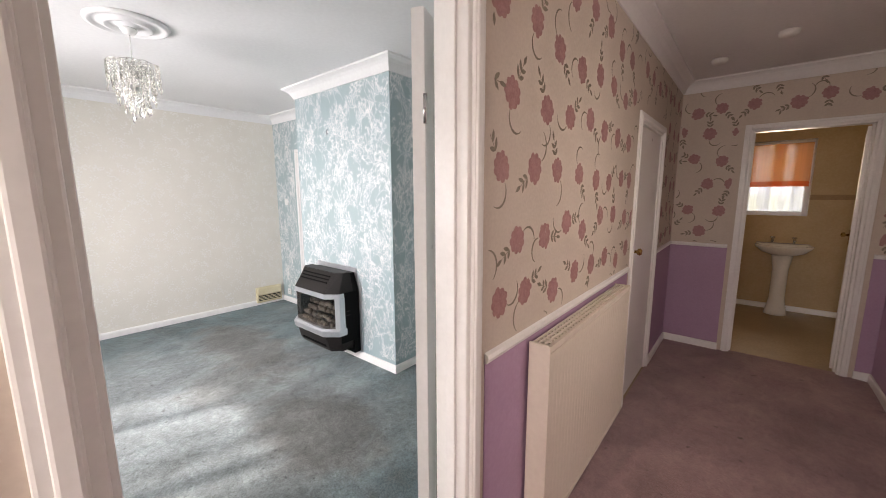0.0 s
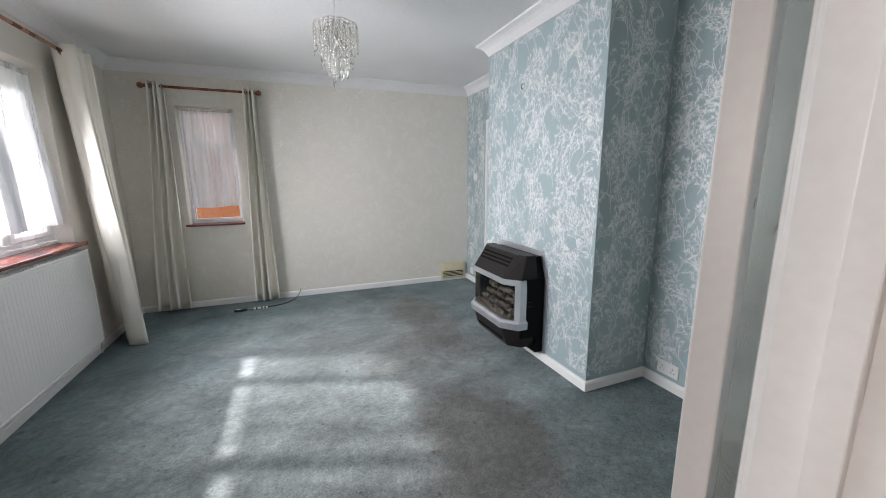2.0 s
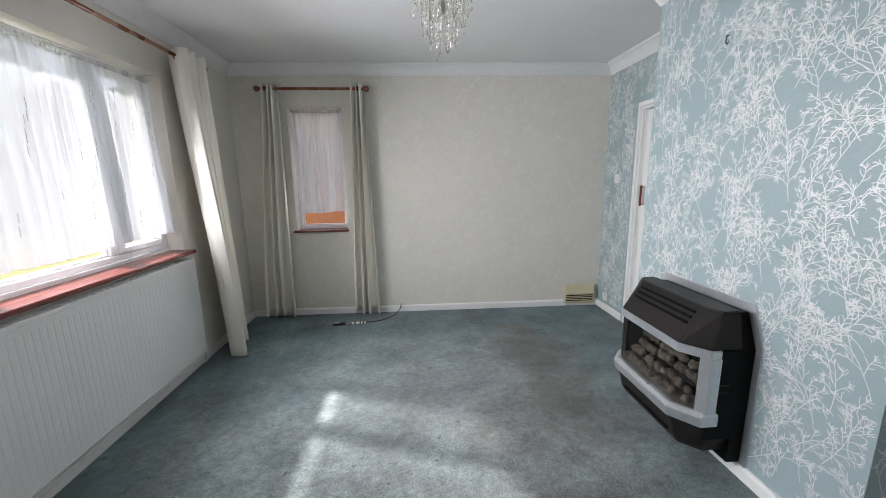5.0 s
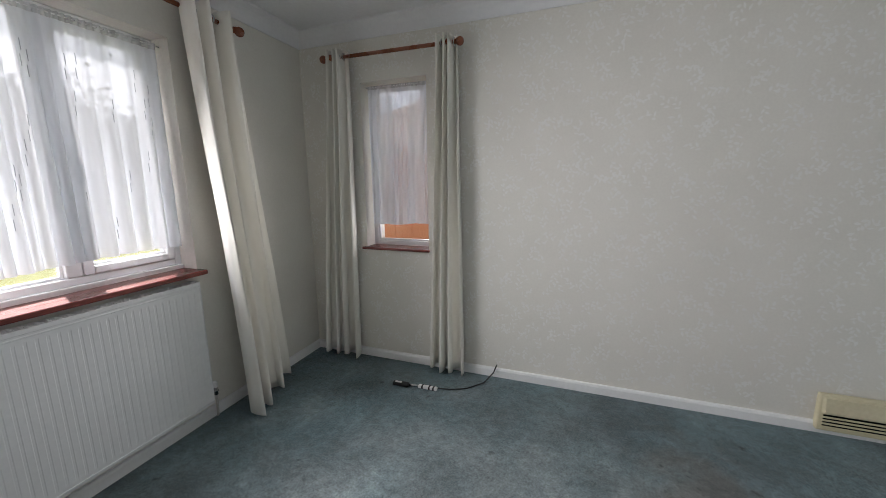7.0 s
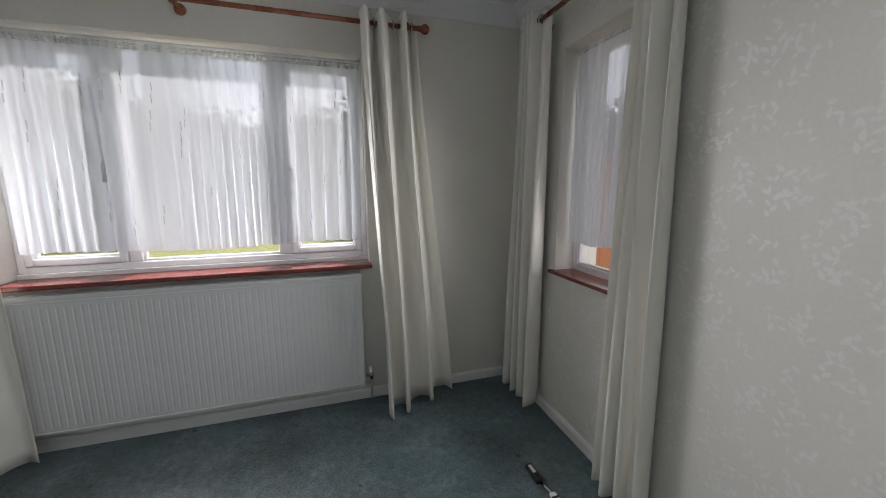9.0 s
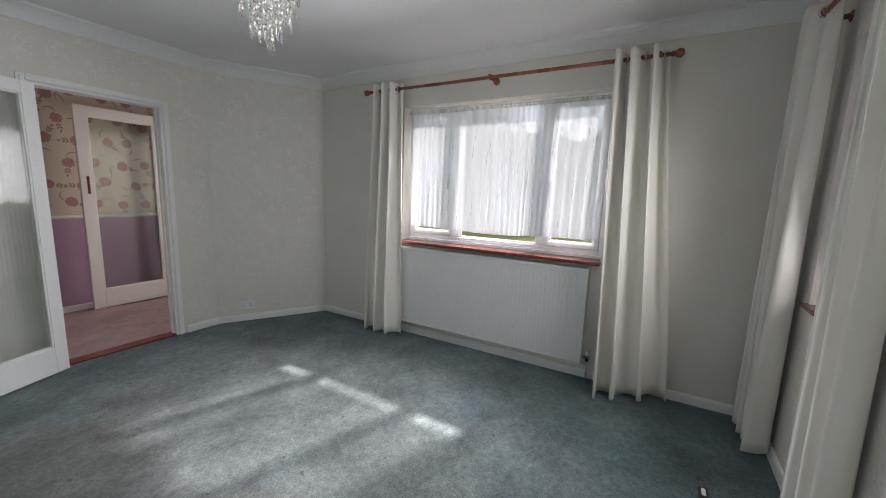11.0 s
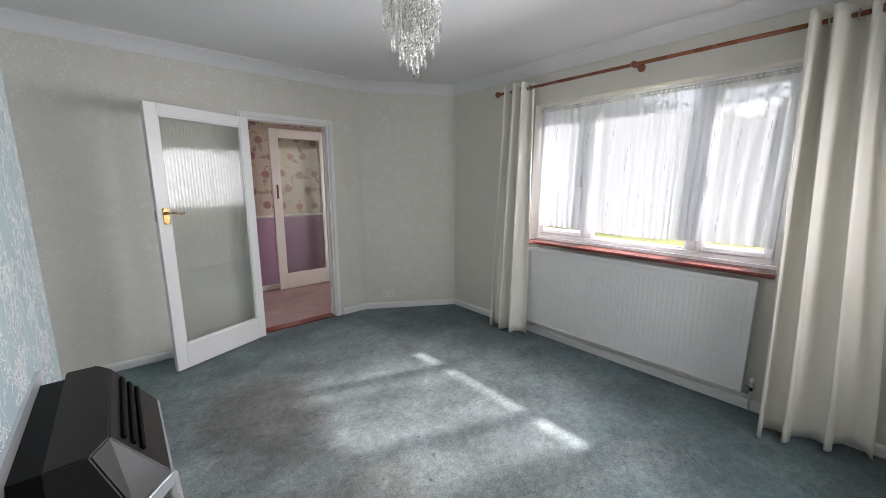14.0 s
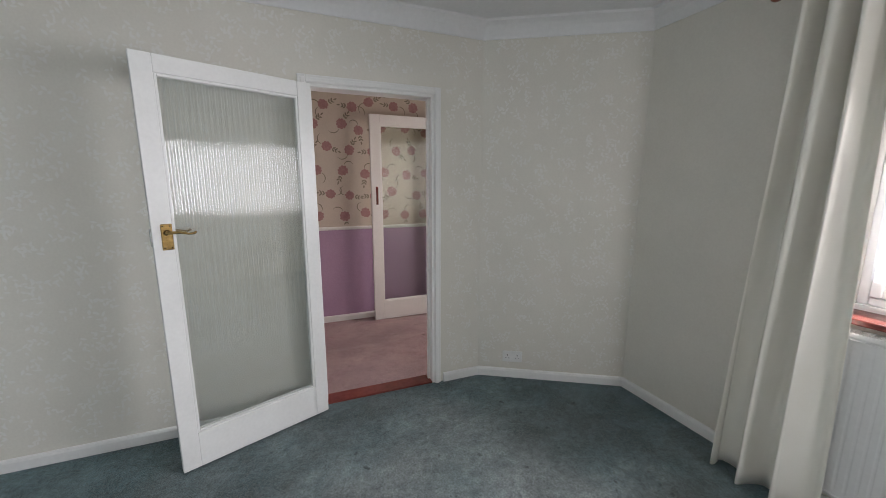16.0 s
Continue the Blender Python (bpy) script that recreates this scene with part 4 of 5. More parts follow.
# ---- nets, curtains and poles ----
def hanging(name, material, parent, p0, p1, q0, q1, z_top, z_bot, normal, folds, amp0, amp1, seed, thick, hem=0.0, label="", rows=26, per=9):
    """Cloth in folds: top edge from p0 to p1, bottom edge from q0 to q1, each (x, y)."""
    r = random.Random(seed)
    ph = [r.uniform(-0.5, 0.5) for _ in range(folds + 2)]
    amp = [r.uniform(0.6, 1.25) for _ in range(folds + 2)]
    nx, ny = normal
    cols = folds * per
    verts, faces = [], []
    for j in range(rows + 1):
        t = j / rows
        s = t * t * (3 - 2 * t) * 0.4 + t * 0.6
        for i in range(cols + 1):
            u = i / cols
            k = folds * (u + 0.055 * math.sin(2 * math.pi * 1.5 * u + seed) * 4 * u * (1 - u))
            i0 = int(k) if k < folds else folds
            a = amp[i0] * (1 - (k - i0)) + amp[min(i0 + 1, folds)] * (k - i0)
            f = ph[i0] * (1 - (k - i0)) + ph[min(i0 + 1, folds)] * (k - i0)
            w = math.sin(2 * math.pi * k + f * s * 2.6) + 0.22 * s * math.sin(2 * math.pi * k * 1.7 + f * 5)
            off = (amp0 * (1 - s) + amp1 * a * s) * w
            x = (p0[0] + (p1[0] - p0[0]) * u) * (1 - s) + (q0[0] + (q1[0] - q0[0]) * u) * s
            y = (p0[1] + (p1[1] - p0[1]) * u) * (1 - s) + (q0[1] + (q1[1] - q0[1]) * u) * s
            slip = 0.5 * amp1 * s * math.cos(2 * math.pi * k + f * 3)
            x += nx * off - ny * slip
            y += ny * off + nx * slip
            z = z_top + (z_bot - z_top) * t + (hem * math.sin(3.1 * u + seed) + hem * 0.7 * math.sin(9 * u + f)) * t
            verts.append((x, y, z))
    for j in range(rows):
        for i in range(cols):
            k = j * (cols + 1) + i
            faces.append((k, k + 1, k + cols + 2, k + cols + 1))
    ob = raw(name, verts, faces, material, parent, label, smooth=True)
    if thick:
        so = ob.modifiers.new("thickness", 'SOLIDIFY')
        so.thickness = thick
        so.offset = 0
    return ob


net = thing("net_curtain", "white gathered net curtain across the wide window", "net curtain")
NY = FY + 0.045
hanging("net_cloth", M_NET, net, (W0 + 0.02, NY), (W1 - 0.02, NY), (W0 + 0.045, NY + 0.02), (W1 - 0.04, NY + 0.02), 2.085, 1.06, (0, 1), 27, 0.006, 0.024, 3, 0, 0.011, rows=24, per=8)
hanging("net_heading", M_NETHEAD, net, (W0 + 0.015, NY), (W1 - 0.015, NY), (W0 + 0.02, NY), (W1 - 0.02, NY), 2.118, 2.085, (0, 1), 60, 0.006, 0.006, 4, 0, 0, rows=4, per=6)
part("net_wire", tube([(W0, NY, 2.108), (-2.6, NY, 2.102), (W1, NY, 2.108)], 0.003, 8), M_UPVC, net, smooth=True)
slits = bmesh.new()
rs = random.Random(5)
for i in range(44):
    x, z = rs.uniform(W0 + 0.1, W1 - 0.1), rs.uniform(1.15, 1.95)
    for k in range(2):
        box(x, x + 0.0025, NY + 0.03, NY + 0.031, z - k * 0.06, z - k * 0.06 + 0.045, 0, slits)
        x += 0.006
part("net_embroidery", slits, surface("grey_thread", (0.38, 0.40, 0.44), (0.46, 0.48, 0.52), rough=0.7), net, "grey embroidered dashes")["kind"] = "stuff"
net2 = thing("net_curtain", "white gathered net curtain at the side window", "net curtain")
NX = SX + 0.045
hanging("net_cloth", M_NET, net2, (NX, S1 - 0.02), (NX, S0 + 0.02), (NX + 0.02, S1 - 0.03), (NX + 0.02, S0 + 0.03), 2.075, 1.085, (1, 0), 9, 0.006, 0.014, 8, 0, 0.006, rows=24, per=8)
hanging("net_heading", M_NETHEAD, net2, (NX, S1 - 0.012), (NX, S0 + 0.012), (NX, S1 - 0.02), (NX, S0 + 0.02), 2.10, 2.075, (1, 0), 18, 0.006, 0.006, 9, 0, 0, rows=4, per=6)
part("net_wire", tube([(NX, S0, 2.092), (NX, S1, 2.092)], 0.003, 8), M_UPVC, net2, smooth=True)


def pole(label, a, b, brackets, wall_dir):
    """A wooden curtain pole between ball ends with turned brackets back to the wall."""
    ob = thing("curtain_pole", label, "curtain pole")
    A, B = Vector(a), Vector(b)
    d = (B - A).normalized()
    part("rod", tube([A, B], 0.0125, 14), M_POLE, ob, smooth=True)
    for p, way in ((A, -1), (B, 1)):
        q = d * way
        m = Matrix.Translation(p) @ q.to_track_quat('Z', 'Y').to_matrix().to_4x4()
        part("finial", lathe([(0.001, 0), (0.016, 0), (0.018, 0.006), (0.012, 0.014), (0.02, 0.02), (0.0265, 0.032), (0.0275, 0.044), (0.022, 0.056), (0.012, 0.063), (0.001, 0.064)], 18, m), M_POLE, ob, "turned ball end", True)
    w = Vector((wall_dir[0], wall_dir[1], 0))
    for t, reach in brackets:
        p = A + (B - A) * t
        m = Matrix.Translation(p) @ w.to_track_quat('Z', 'Y').to_matrix().to_4x4()
        part("bracket", lathe([(0.001, -0.03), (0.014, -0.03), (0.019, -0.022), (0.02, 0.0), (0.019, 0.018), (0.013, 0.028), (0.012, reach - 0.02), (0.026, reach - 0.012), (0.028, reach), (0.001, reach)], 18, m), M_POLE, ob, "turned wooden bracket", True)
    return ob


PY, PZ = -0.53, 2.275
pole("varnished red-brown curtain pole above the wide window", (-3.825, PY, PZ), (-1.425, PY, PZ), [(0.03, 0.13), (0.5, 0.13), (0.97, 0.13)], (0, -1))
QX, QZ = -4.415, 2.262
pole("short varnished curtain pole above the side window", (QX, -0.315, QZ), (QX, 0.615, QZ), [(0.035, 0.125), (0.965, 0.125)], (-1, 0))


def curtain(label, p0, p1, q0, q1, z_top, z_bot, normal, folds, amp0, amp1, seed, ring_z, hem):
    ob = thing("curtain", label, "curtain")
    hanging("cloth", M_CURTAIN, ob, p0, p1, q0, q1, z_top, z_bot, normal, folds, amp0, amp1, seed, 0.003, hem, rows=34, per=12)
    a, b = Vector((p0[0], p0[1], ring_z)), Vector((p1[0], p1[1], ring_z))
    d = (b - a).normalized()
    for k in range(folds * 2):
        c = a + (b - a) * ((k + 0.5) / (folds * 2))
        m = Matrix.Translation(c) @ d.to_track_quat('Z', 'Y').to_matrix().to_4x4()
        bm = bmesh.new()
        n, q = 18, 6
        rings = [[bm.verts.new(((0.021 + 0.006 * math.cos(6.2832 * j / q)) * math.cos(6.2832 * i / n), (0.021 + 0.006 * math.cos(6.2832 * j / q)) * math.sin(6.2832 * i / n), 0.0045 * math.sin(6.2832 * j / q))) for j in range(q)] for i in range(n)]
        for i in range(n):
            for j in range(q):
                bm.faces.new((rings[i][j], rings[(i + 1) % n][j], rings[(i + 1) % n][(j + 1) % q], rings[i][(j + 1) % q]))
        bmesh.ops.transform(bm, matrix=m, verts=bm.verts[:])
        part("eyelet", bm, M_CHROME, ob, "bronzed metal eyelet", True)
    return ob


curtain("cream eyelet curtain drawn back beside the wide window", (-3.50, PY), (-3.81, PY), (-3.555, -0.415), (-3.99, -0.53), 2.325, 0.012, (0.1, 1), 3, 0.085, 0.08, 11, PZ, 0.012)
curtain("cream eyelet curtain drawn back beside the wide window", (-1.50, PY), (-1.775, PY), (-1.40, -0.50), (-1.815, -0.45), 2.325, 0.014, (0, 1), 3, 0.072, 0.06, 12, PZ, 0.012)
curtain("cream eyelet curtain drawn back beside the side window", (QX, -0.30), (QX, -0.175), (-4.43, -0.50), (-4.44, -0.21), 2.305, 0.03, (1, 0), 3, 0.06, 0.06, 13, QZ, 0.015)
curtain("cream eyelet curtain with pinned hem by the side window", (QX, 0.505), (QX, 0.63), (-4.44, 0.41), (-4.43, 0.66), 2.305, 0.03, (1, 0), 3, 0.06, 0.058, 14, QZ, 0.012)


# ---- radiators ----
def radiator(name, label, m, w, h, enamel, valve_x):
    """A panel radiator: back at y=0, front at y=-0.085, from x=0 to w, foot at z=0."""
    ob = thing(name, label, "radiator", m)
    y0, y1 = -0.085, -0.065
    pitch = 0.0333
    nn = int((w - 0.05) / pitch)
    x = 0.025
    prof = [(0.0, y0), (x, y0)]
    step = (w - 0.05) / nn
    for i in range(nn):
        prof += [(x + step * 0.30, y0), (x + step * 0.40, y0 + 0.001), (x + step * 0.60, y0 + 0.001), (x + step * 0.70, y0), (x + step, y0)]
        x += step
    prof += [(w, y0), (w, y1), (0, y1)]
    flat = [(a, y0 if b < y1 else y1) for a, b in prof]
    part("panel", loft([[(a, b, 0.0) for a, b in flat], [(a, b, 0.028) for a, b in flat], [(a, b, 0.045) for a, b in prof], [(a, b, h - 0.065) for a, b in prof], [(a, b, h - 0.05) for a, b in flat], [(a, b, h - 0.018) for a, b in flat]]), enamel, ob)
    part("seam", box(0.0, w, y0 - 0.004, y0 + 0.004, 0.006, 0.016, 0.002), enamel, ob)
    part("seam", box(0.0, w, y0 - 0.003, y0 + 0.004, h - 0.036, h - 0.028, 0.0015), enamel, ob)
    part("back_panel", box(0.01, w - 0.01, -0.022, -0.006, 0.02, h - 0.03, 0.004), enamel, ob)
    part("side_cover", box(-0.003, 0.006, y0 - 0.002, -0.006, 0.03, h, 0.002), enamel, ob)
    part("side_cover", box(w - 0.006, w + 0.003, y0 - 0.002, -0.006, 0.03, h, 0.002), enamel, ob)
    bars = bmesh.new()
    for k in range(4):
        box(0.006, w - 0.006, y0 + 0.004 + k * 0.02, y0 + 0.012 + k * 0.02, h - 0.012, h - 0.003, 0, bars)
    for k in range(int(w / 0.03)):
        box(0.012 + k * 0.03, 0.02 + k * 0.03, y0 + 0.004, -0.012, h - 0.011, h - 0.005, 0, bars)
    part("top_grille", bars, enamel, ob)
    part("top_lip", box(0.0, w, y0 - 0.004, y0 + 0.004, h - 0.02, h, 0.002), enamel, ob)
    for vx, s in valve_x:
        part("valve_body", lathe([(0.001, 0), (0.012, 0), (0.012, 0.02), (0.016, 0.022), (0.016, 0.03), (0.011, 0.034), (0.011, 0.05), (0.001, 0.05)], 12, pose(vx, -0.045, 0.02)), M_CHROME, ob, "chrome valve", True)
        part("valve_cap", lathe([(0.001, 0), (0.014, 0), (0.015, 0.006), (0.013, 0.03), (0.009, 0.036), (0.001, 0.036)], 12, pose(vx, -0.045, 0.068)), enamel, ob, smooth=True)
        part("valve_tail", tube([(vx, -0.045, 0.045), (vx - s * 0.035, -0.045, 0.045)], 0.008, 10), M_CHROME, ob, smooth=True)
        part("pipe", tube([(vx, -0.045, 0.025), (vx, -0.045, -0.05), (vx, -0.04, -0.12)], 0.0075, 10), M_COPPERPIPE, ob, smooth=True)
    return ob


radiator("radiator", "long white panel radiator below the wide window", pose(-1.765, -0.655, 0.132, 0, 0, 180), 1.69, 0.735, M_RAD, [(1.735, 1)])
part("pipe_run", box(-3.50, -1.70, WY + 0.016, WY + 0.034, 0.10, 0.118, 0.006), M_COPPERPIPE)
tagged(bpy.data.objects["pipe_run"], "painted heating pipe along the skirting", "pipe", kind="structure")
radiator("radiator", "cream panel radiator on the hall wall", pose(HX + 0.005, 1.75, 0.2, 0, 0, 90), 1.1, 0.77, M_HRAD, [(-0.04, -1), (1.14, 1)])


# ---- gas fire ----
def gas_fire():
    ob = thing("gas_fire", "black wall-hung gas fire with silver trim and coals", "gas fire", pose(-2.385, CF, 0))

    def outline(front, splay, back, hw0, hw1):
        """Plan: front half width hw0 at y=-front, hw1 at -splay, back at -back."""
        return [(-hw1, -back), (-hw1, -splay), (-hw0, -front), (hw0, -front), (hw1, -splay), (hw1, -back)]

    def body(name, levels, mat, bev=0.003, label=""):
        bm = loft([[(x, y, z) for x, y in o] for o, z in levels])
        if bev:
            bmesh.ops.bevel(bm, geom=bm.edges[:], offset=bev, segments=2, affect='EDGES')
        return part(name, bm, mat, ob, label)

    W0_, W1_ = 0.235, 0.335
    # flat metal plate on the wall, with cut upper corners
    pts = [(-0.365, 0.045), (0.365, 0.045), (0.365, 0.66), (0.30, 0.842), (-0.30, 0.842), (-0.365, 0.66)]
    part("back_plate", loft([[(x, -0.001, z) for x, z in pts], [(x, -0.010, z) for x, z in pts]]), M_ALU, ob, "grey metal back plate")
    pts = [(-0.335, 0.075), (0.335, 0.075), (0.335, 0.64), (0.275, 0.80), (-0.275, 0.80), (-0.335, 0.64)]
    part("case", loft([[(x, -0.010, z) for x, z in pts], [(x, -0.075, z) for x, z in pts]]), M_BLACK, ob)
    body("hood", [(outline(0.300, 0.215, 0.07, W0_, W1_), 0.648), (outline(0.185, 0.150, 0.07, W0_, 0.300), 0.815)], M_BROWNBLACK, 0.004, "brown-black sloping hood")
    # louvres lie on the hood's sloping front, near its top
    for k in range(3):
        t = 0.80 - k * 0.15
        y, z = -0.300 + (0.115) * t, 0.648 + 0.167 * t
        bm = box(-0.205, 0.205, -0.008, 0.006, -0.006, 0.006, 0.002)
        bmesh.ops.transform(bm, matrix=pose(0, y - 0.001, z, -35, 0, 0), verts=bm.verts[:])
        part("louvre", bm, M_DARK, ob)
    body("top_trim", [(outline(0.304, 0.218, 0.166, W0_ + 0.002, W1_ + 0.004), 0.605), (outline(0.304, 0.218, 0.166, W0_ + 0.002, W1_ + 0.004), 0.647)], M_ALU, 0.004, "brushed silver trim")
    # side panels behind the window, with a recessed grip
    for s in (-1, 1):
        a, b = sorted((s * 0.30, s * W1_))
        part("side_panel", box(a, b, -0.205, -0.07, 0.20, 0.647, 0.003), M_BLACK, ob)
        c, d = sorted((s * (W1_ - 0.003), s * (W1_ + 0.004)))
        part("side_grip", box(c, d, -0.165, -0.115, 0.44, 0.446, 0.002), M_BROWNBLACK, ob)
        part("side_grip", box(c, d, -0.165, -0.115, 0.475, 0.481, 0.002), M_BROWNBLACK, ob)
        # upright silver corner post
        q = [(s * (W1_ + 0.003), -0.165), (s * (W1_ + 0.003), -0.216), (s * (W1_ - 0.032), -0.243), (s * (W1_ - 0.036), -0.228), (s * (W1_ - 0.02), -0.20), (s * (W1_ - 0.02), -0.165)]
        part("corner_post", loft([[(x, y, 0.335) for x, y in q], [(x, y, 0.606) for x, y in q]]), M_ALU, ob, "brushed silver corner post")
    part("fire_back", box(-0.30, 0.30, -0.095, -0.078, 0.30, 0.61), M_DARK, ob, "dark fire back")
    part("fire_bed", box(-0.30, 0.30, -0.21, -0.07, 0.275, 0.335), M_DARK, ob)
    gl = [(-0.30, -0.236), (-0.225, -0.293), (0.225, -0.293), (0.30, -0.236), (0.298, -0.232), (0.224, -0.288), (-0.224, -0.288), (-0.298, -0.232)]
    part("fire_glass", loft([[(x, y, 0.338) for x, y in gl], [(x, y, 0.606) for x, y in gl]]), M_FIREGLASS, ob, "three-sided glass front").visible_shadow = False
    rc = random.Random(21)
    for k in range(46):
        row = k % 4
        x = -0.26 + 0.52 * ((k // 4) + rc.random() * 0.8) / 11.5
        lim = 0.265 - max(0, abs(x) - 0.2) * 0.75
        y = -0.12 - (lim - 0.145) * row / 3
        z = 0.345 + (3 - row) * 0.042 + rc.uniform(-0.008, 0.012)
        bm = bmesh.new()
        bmesh.ops.create_icosphere(bm, subdivisions=2, radius=1)
        sx, sy, sz = rc.uniform(0.022, 0.034), rc.uniform(0.018, 0.026), rc.uniform(0.018, 0.026)
        off = Vector((k * 3.1, 1.7, 0))
        for v in bm.verts:
            v.co = v.co * (1 + 0.35 * noise.noise(v.co * 1.6 + off))
            v.co = Vector((v.co.x * sx, v.co.y * sy, v.co.z * sz))
        bmesh.ops.transform(bm, matrix=pose(x, y, z, rc.uniform(0, 90), rc.uniform(0, 90), rc.uniform(0, 180)), verts=bm.verts[:])
        part("coal", bm, M_COAL, ob, smooth=True)
    body("base_tray", [(outline(0.322, 0.232, 0.15, W0_ - 0.005, W1_ + 0.006), 0.272), (outline(0.330, 0.240, 0.15, W0_, W1_ + 0.008), 0.325), (outline(0.312, 0.222, 0.15, W0_ - 0.005, W1_ - 0.002), 0.340)], M_ALU, 0.003, "brushed silver front tray")
    part("tray_grip", box(-0.07, 0.07, -0.323, -0.300, 0.336, 0.347, 0.004), M_ALU, ob)
    body("lower_case", [(outline(0.245, 0.17, 0.01, 0.225, 0.30), 0.115), (outline(0.265, 0.19, 0.01, 0.235, 0.315), 0.15), (outline(0.300, 0.215, 0.01, W0_ - 0.008, W1_ - 0.006), 0.274)], M_BROWNBLACK, 0.003)
    part("lower_slot", box(-0.19, 0.19, -0.278, -0.255, 0.16, 0.178, 0.003), M_DARK, ob)
    return ob


gas_fire()


# ---- chandelier ----
def chandelier():
    cx, cy, zr = -2.375, 1.215, 2.27
    rose = tagged(part("ceiling_rose", lathe([(0.001, CEIL + 0.002), (0.20, CEIL + 0.002), (0.205, CEIL - 0.008), (0.195, CEIL - 0.02), (0.178, CEIL - 0.022), (0.165, CEIL - 0.01), (0.13, CEIL - 0.012), (0.12, CEIL - 0.028), (0.105, CEIL - 0.03), (0.09, CEIL - 0.014), (0.055, CEIL - 0.016), (0.045, CEIL - 0.03), (0.001, CEIL - 0.032)], 48, pose(cx, cy, 0)), M_CEIL, smooth=True), "round moulded white plaster ceiling rose", "ceiling rose", kind="structure")
    ob = thing("chandelier", "small chandelier of stringed clear crystal drops", "ceiling lamp", pose(cx, cy, 0))
    part("ceiling_cup", lathe([(0.001, CEIL - 0.028), (0.04, CEIL - 0.029), (0.042, CEIL - 0.04), (0.03, CEIL - 0.058), (0.012, CEIL - 0.066), (0.001, CEIL - 0.066)], 24), M_SOCKET, ob, smooth=True)
    part("cord", tube([(0, 0, CEIL - 0.06), (0, 0, zr - 0.02)], 0.0035, 8), M_SOCKET, ob, smooth=True)
    part("lamp_holder", lathe([(0.001, zr - 0.085), (0.017, zr - 0.085), (0.019, zr - 0.03), (0.012, zr - 0.015), (0.001, zr - 0.012)], 16), M_CHROME, ob, smooth=True)
    part("bulb", lathe([(0.001, zr - 0.165), (0.012, zr - 0.162), (0.024, zr - 0.145), (0.026, zr - 0.125), (0.016, zr - 0.1), (0.012, zr - 0.085), (0.001, zr - 0.085)], 16), M_SOCKET, ob, smooth=True)
    rings = ((0.126, 0.15, 26), (0.092, 0.225, 18), (0.058, 0.285, 12), (0.028, 0.33, 6))
    for r, drop, n in rings:
        part("ring", tube([(r * math.cos(6.28319 * k / 40), r * math.sin(6.28319 * k / 40), zr + 0.004 * math.sin(k * 1.2)) for k in range(41)], 0.0022, 6), M_CHROME, ob, "chrome wire ring", True)
    for k in range(6):
        a = 6.28319 * k / 6
        part("spoke", tube([(0.012 * math.cos(a), 0.012 * math.sin(a), zr - 0.02), (0.06 * math.cos(a), 0.06 * math.sin(a), zr + 0.008), (0.126 * math.cos(a), 0.126 * math.sin(a), zr)], 0.0018, 6), M_CHROME, ob, smooth=True)
    bead = bmesh.new()
    lathe([(0.0005, -0.0085), (0.006, -0.004), (0.0072, 0), (0.006, 0.004), (0.0005, 0.0085)], 6, None, bead)
    me_b = bpy.data.meshes.new("bead")
    drop_bm = bmesh.new()
    lathe([(0.0005, -0.045), (0.005, -0.036), (0.0065, -0.026), (0.004, -0.008), (0.0005, 0)], 6, None, drop_bm)
    bmesh_pairs = ((bead, me_b), (drop_bm, bpy.data.meshes.new("drop")))
    data = []
    for bm, me in bmesh_pairs:
        bm.to_mesh(me)
        bm.free()
        me.update()
        data.append(([v.co.copy() for v in me.vertices], [tuple(p.vertices) for p in me.polygons]))
        bpy.data.meshes.remove(me)
    rc = random.Random(31)
    for r, drop, n in rings:
        for k in range(n):
            a = 6.28319 * (k + 0.3) / n
            length = drop * rc.uniform(0.88, 1.06)
            verts, faces = [], []
            z = zr - 0.008
            x, y = r * math.cos(a), r * math.sin(a)
            while z > zr - length + 0.045:
                m = pose(x, y, z, rc.uniform(-12, 12), rc.uniform(-12, 12), rc.uniform(0, 60))
                o = len(verts)
                verts += [tuple(m @ c) for c in data[0][0]]
                faces += [tuple(i + o for i in f) for f in data[0][1]]
                z -= 0.0175
            m = pose(x, y, z + 0.004, rc.uniform(-6, 6), rc.uniform(-6, 6), rc.uniform(0, 60))
            o = len(verts)
            verts += [tuple(m @ c) for c in data[1][0]]
            faces += [tuple(i + o for i in f) for f in data[1][1]]
            raw("crystal_string", verts, faces, M_CRYSTAL, ob)["kind"] = "stuff"
    return ob


chandelier()


# ---- small fittings ----
def socket(label, m, double=True):
    """A switched socket plate, back at y=0, facing -y."""
    ob = thing("wall_socket", label, "socket", m)
    w = 0.073 if double else 0.043
    part("plate", box(-w, w, -0.010, 0.0, -0.043, 0.043, 0.004), M_SOCKET, ob)
    for c in ((-0.036, 0.036) if double else (0,)):
        for dx, dz, sx, sz in ((0, 0.012, 0.004, 0.006), (-0.011, -0.012, 0.005, 0.003), (0.011, -0.012, 0.005, 0.003)):
            part("pin_hole", box(c + dx - sx * 0.8, c + dx + sx * 0.8, -0.0105, -0.008, dz - sz * 0.8, dz + sz * 0.8), M_DARK, ob)
        part("rocker", box(c + 0.018, c + 0.028, -0.014, -0.008, 0.014, 0.032, 0.002), M_SOCKET, ob)
    return ob


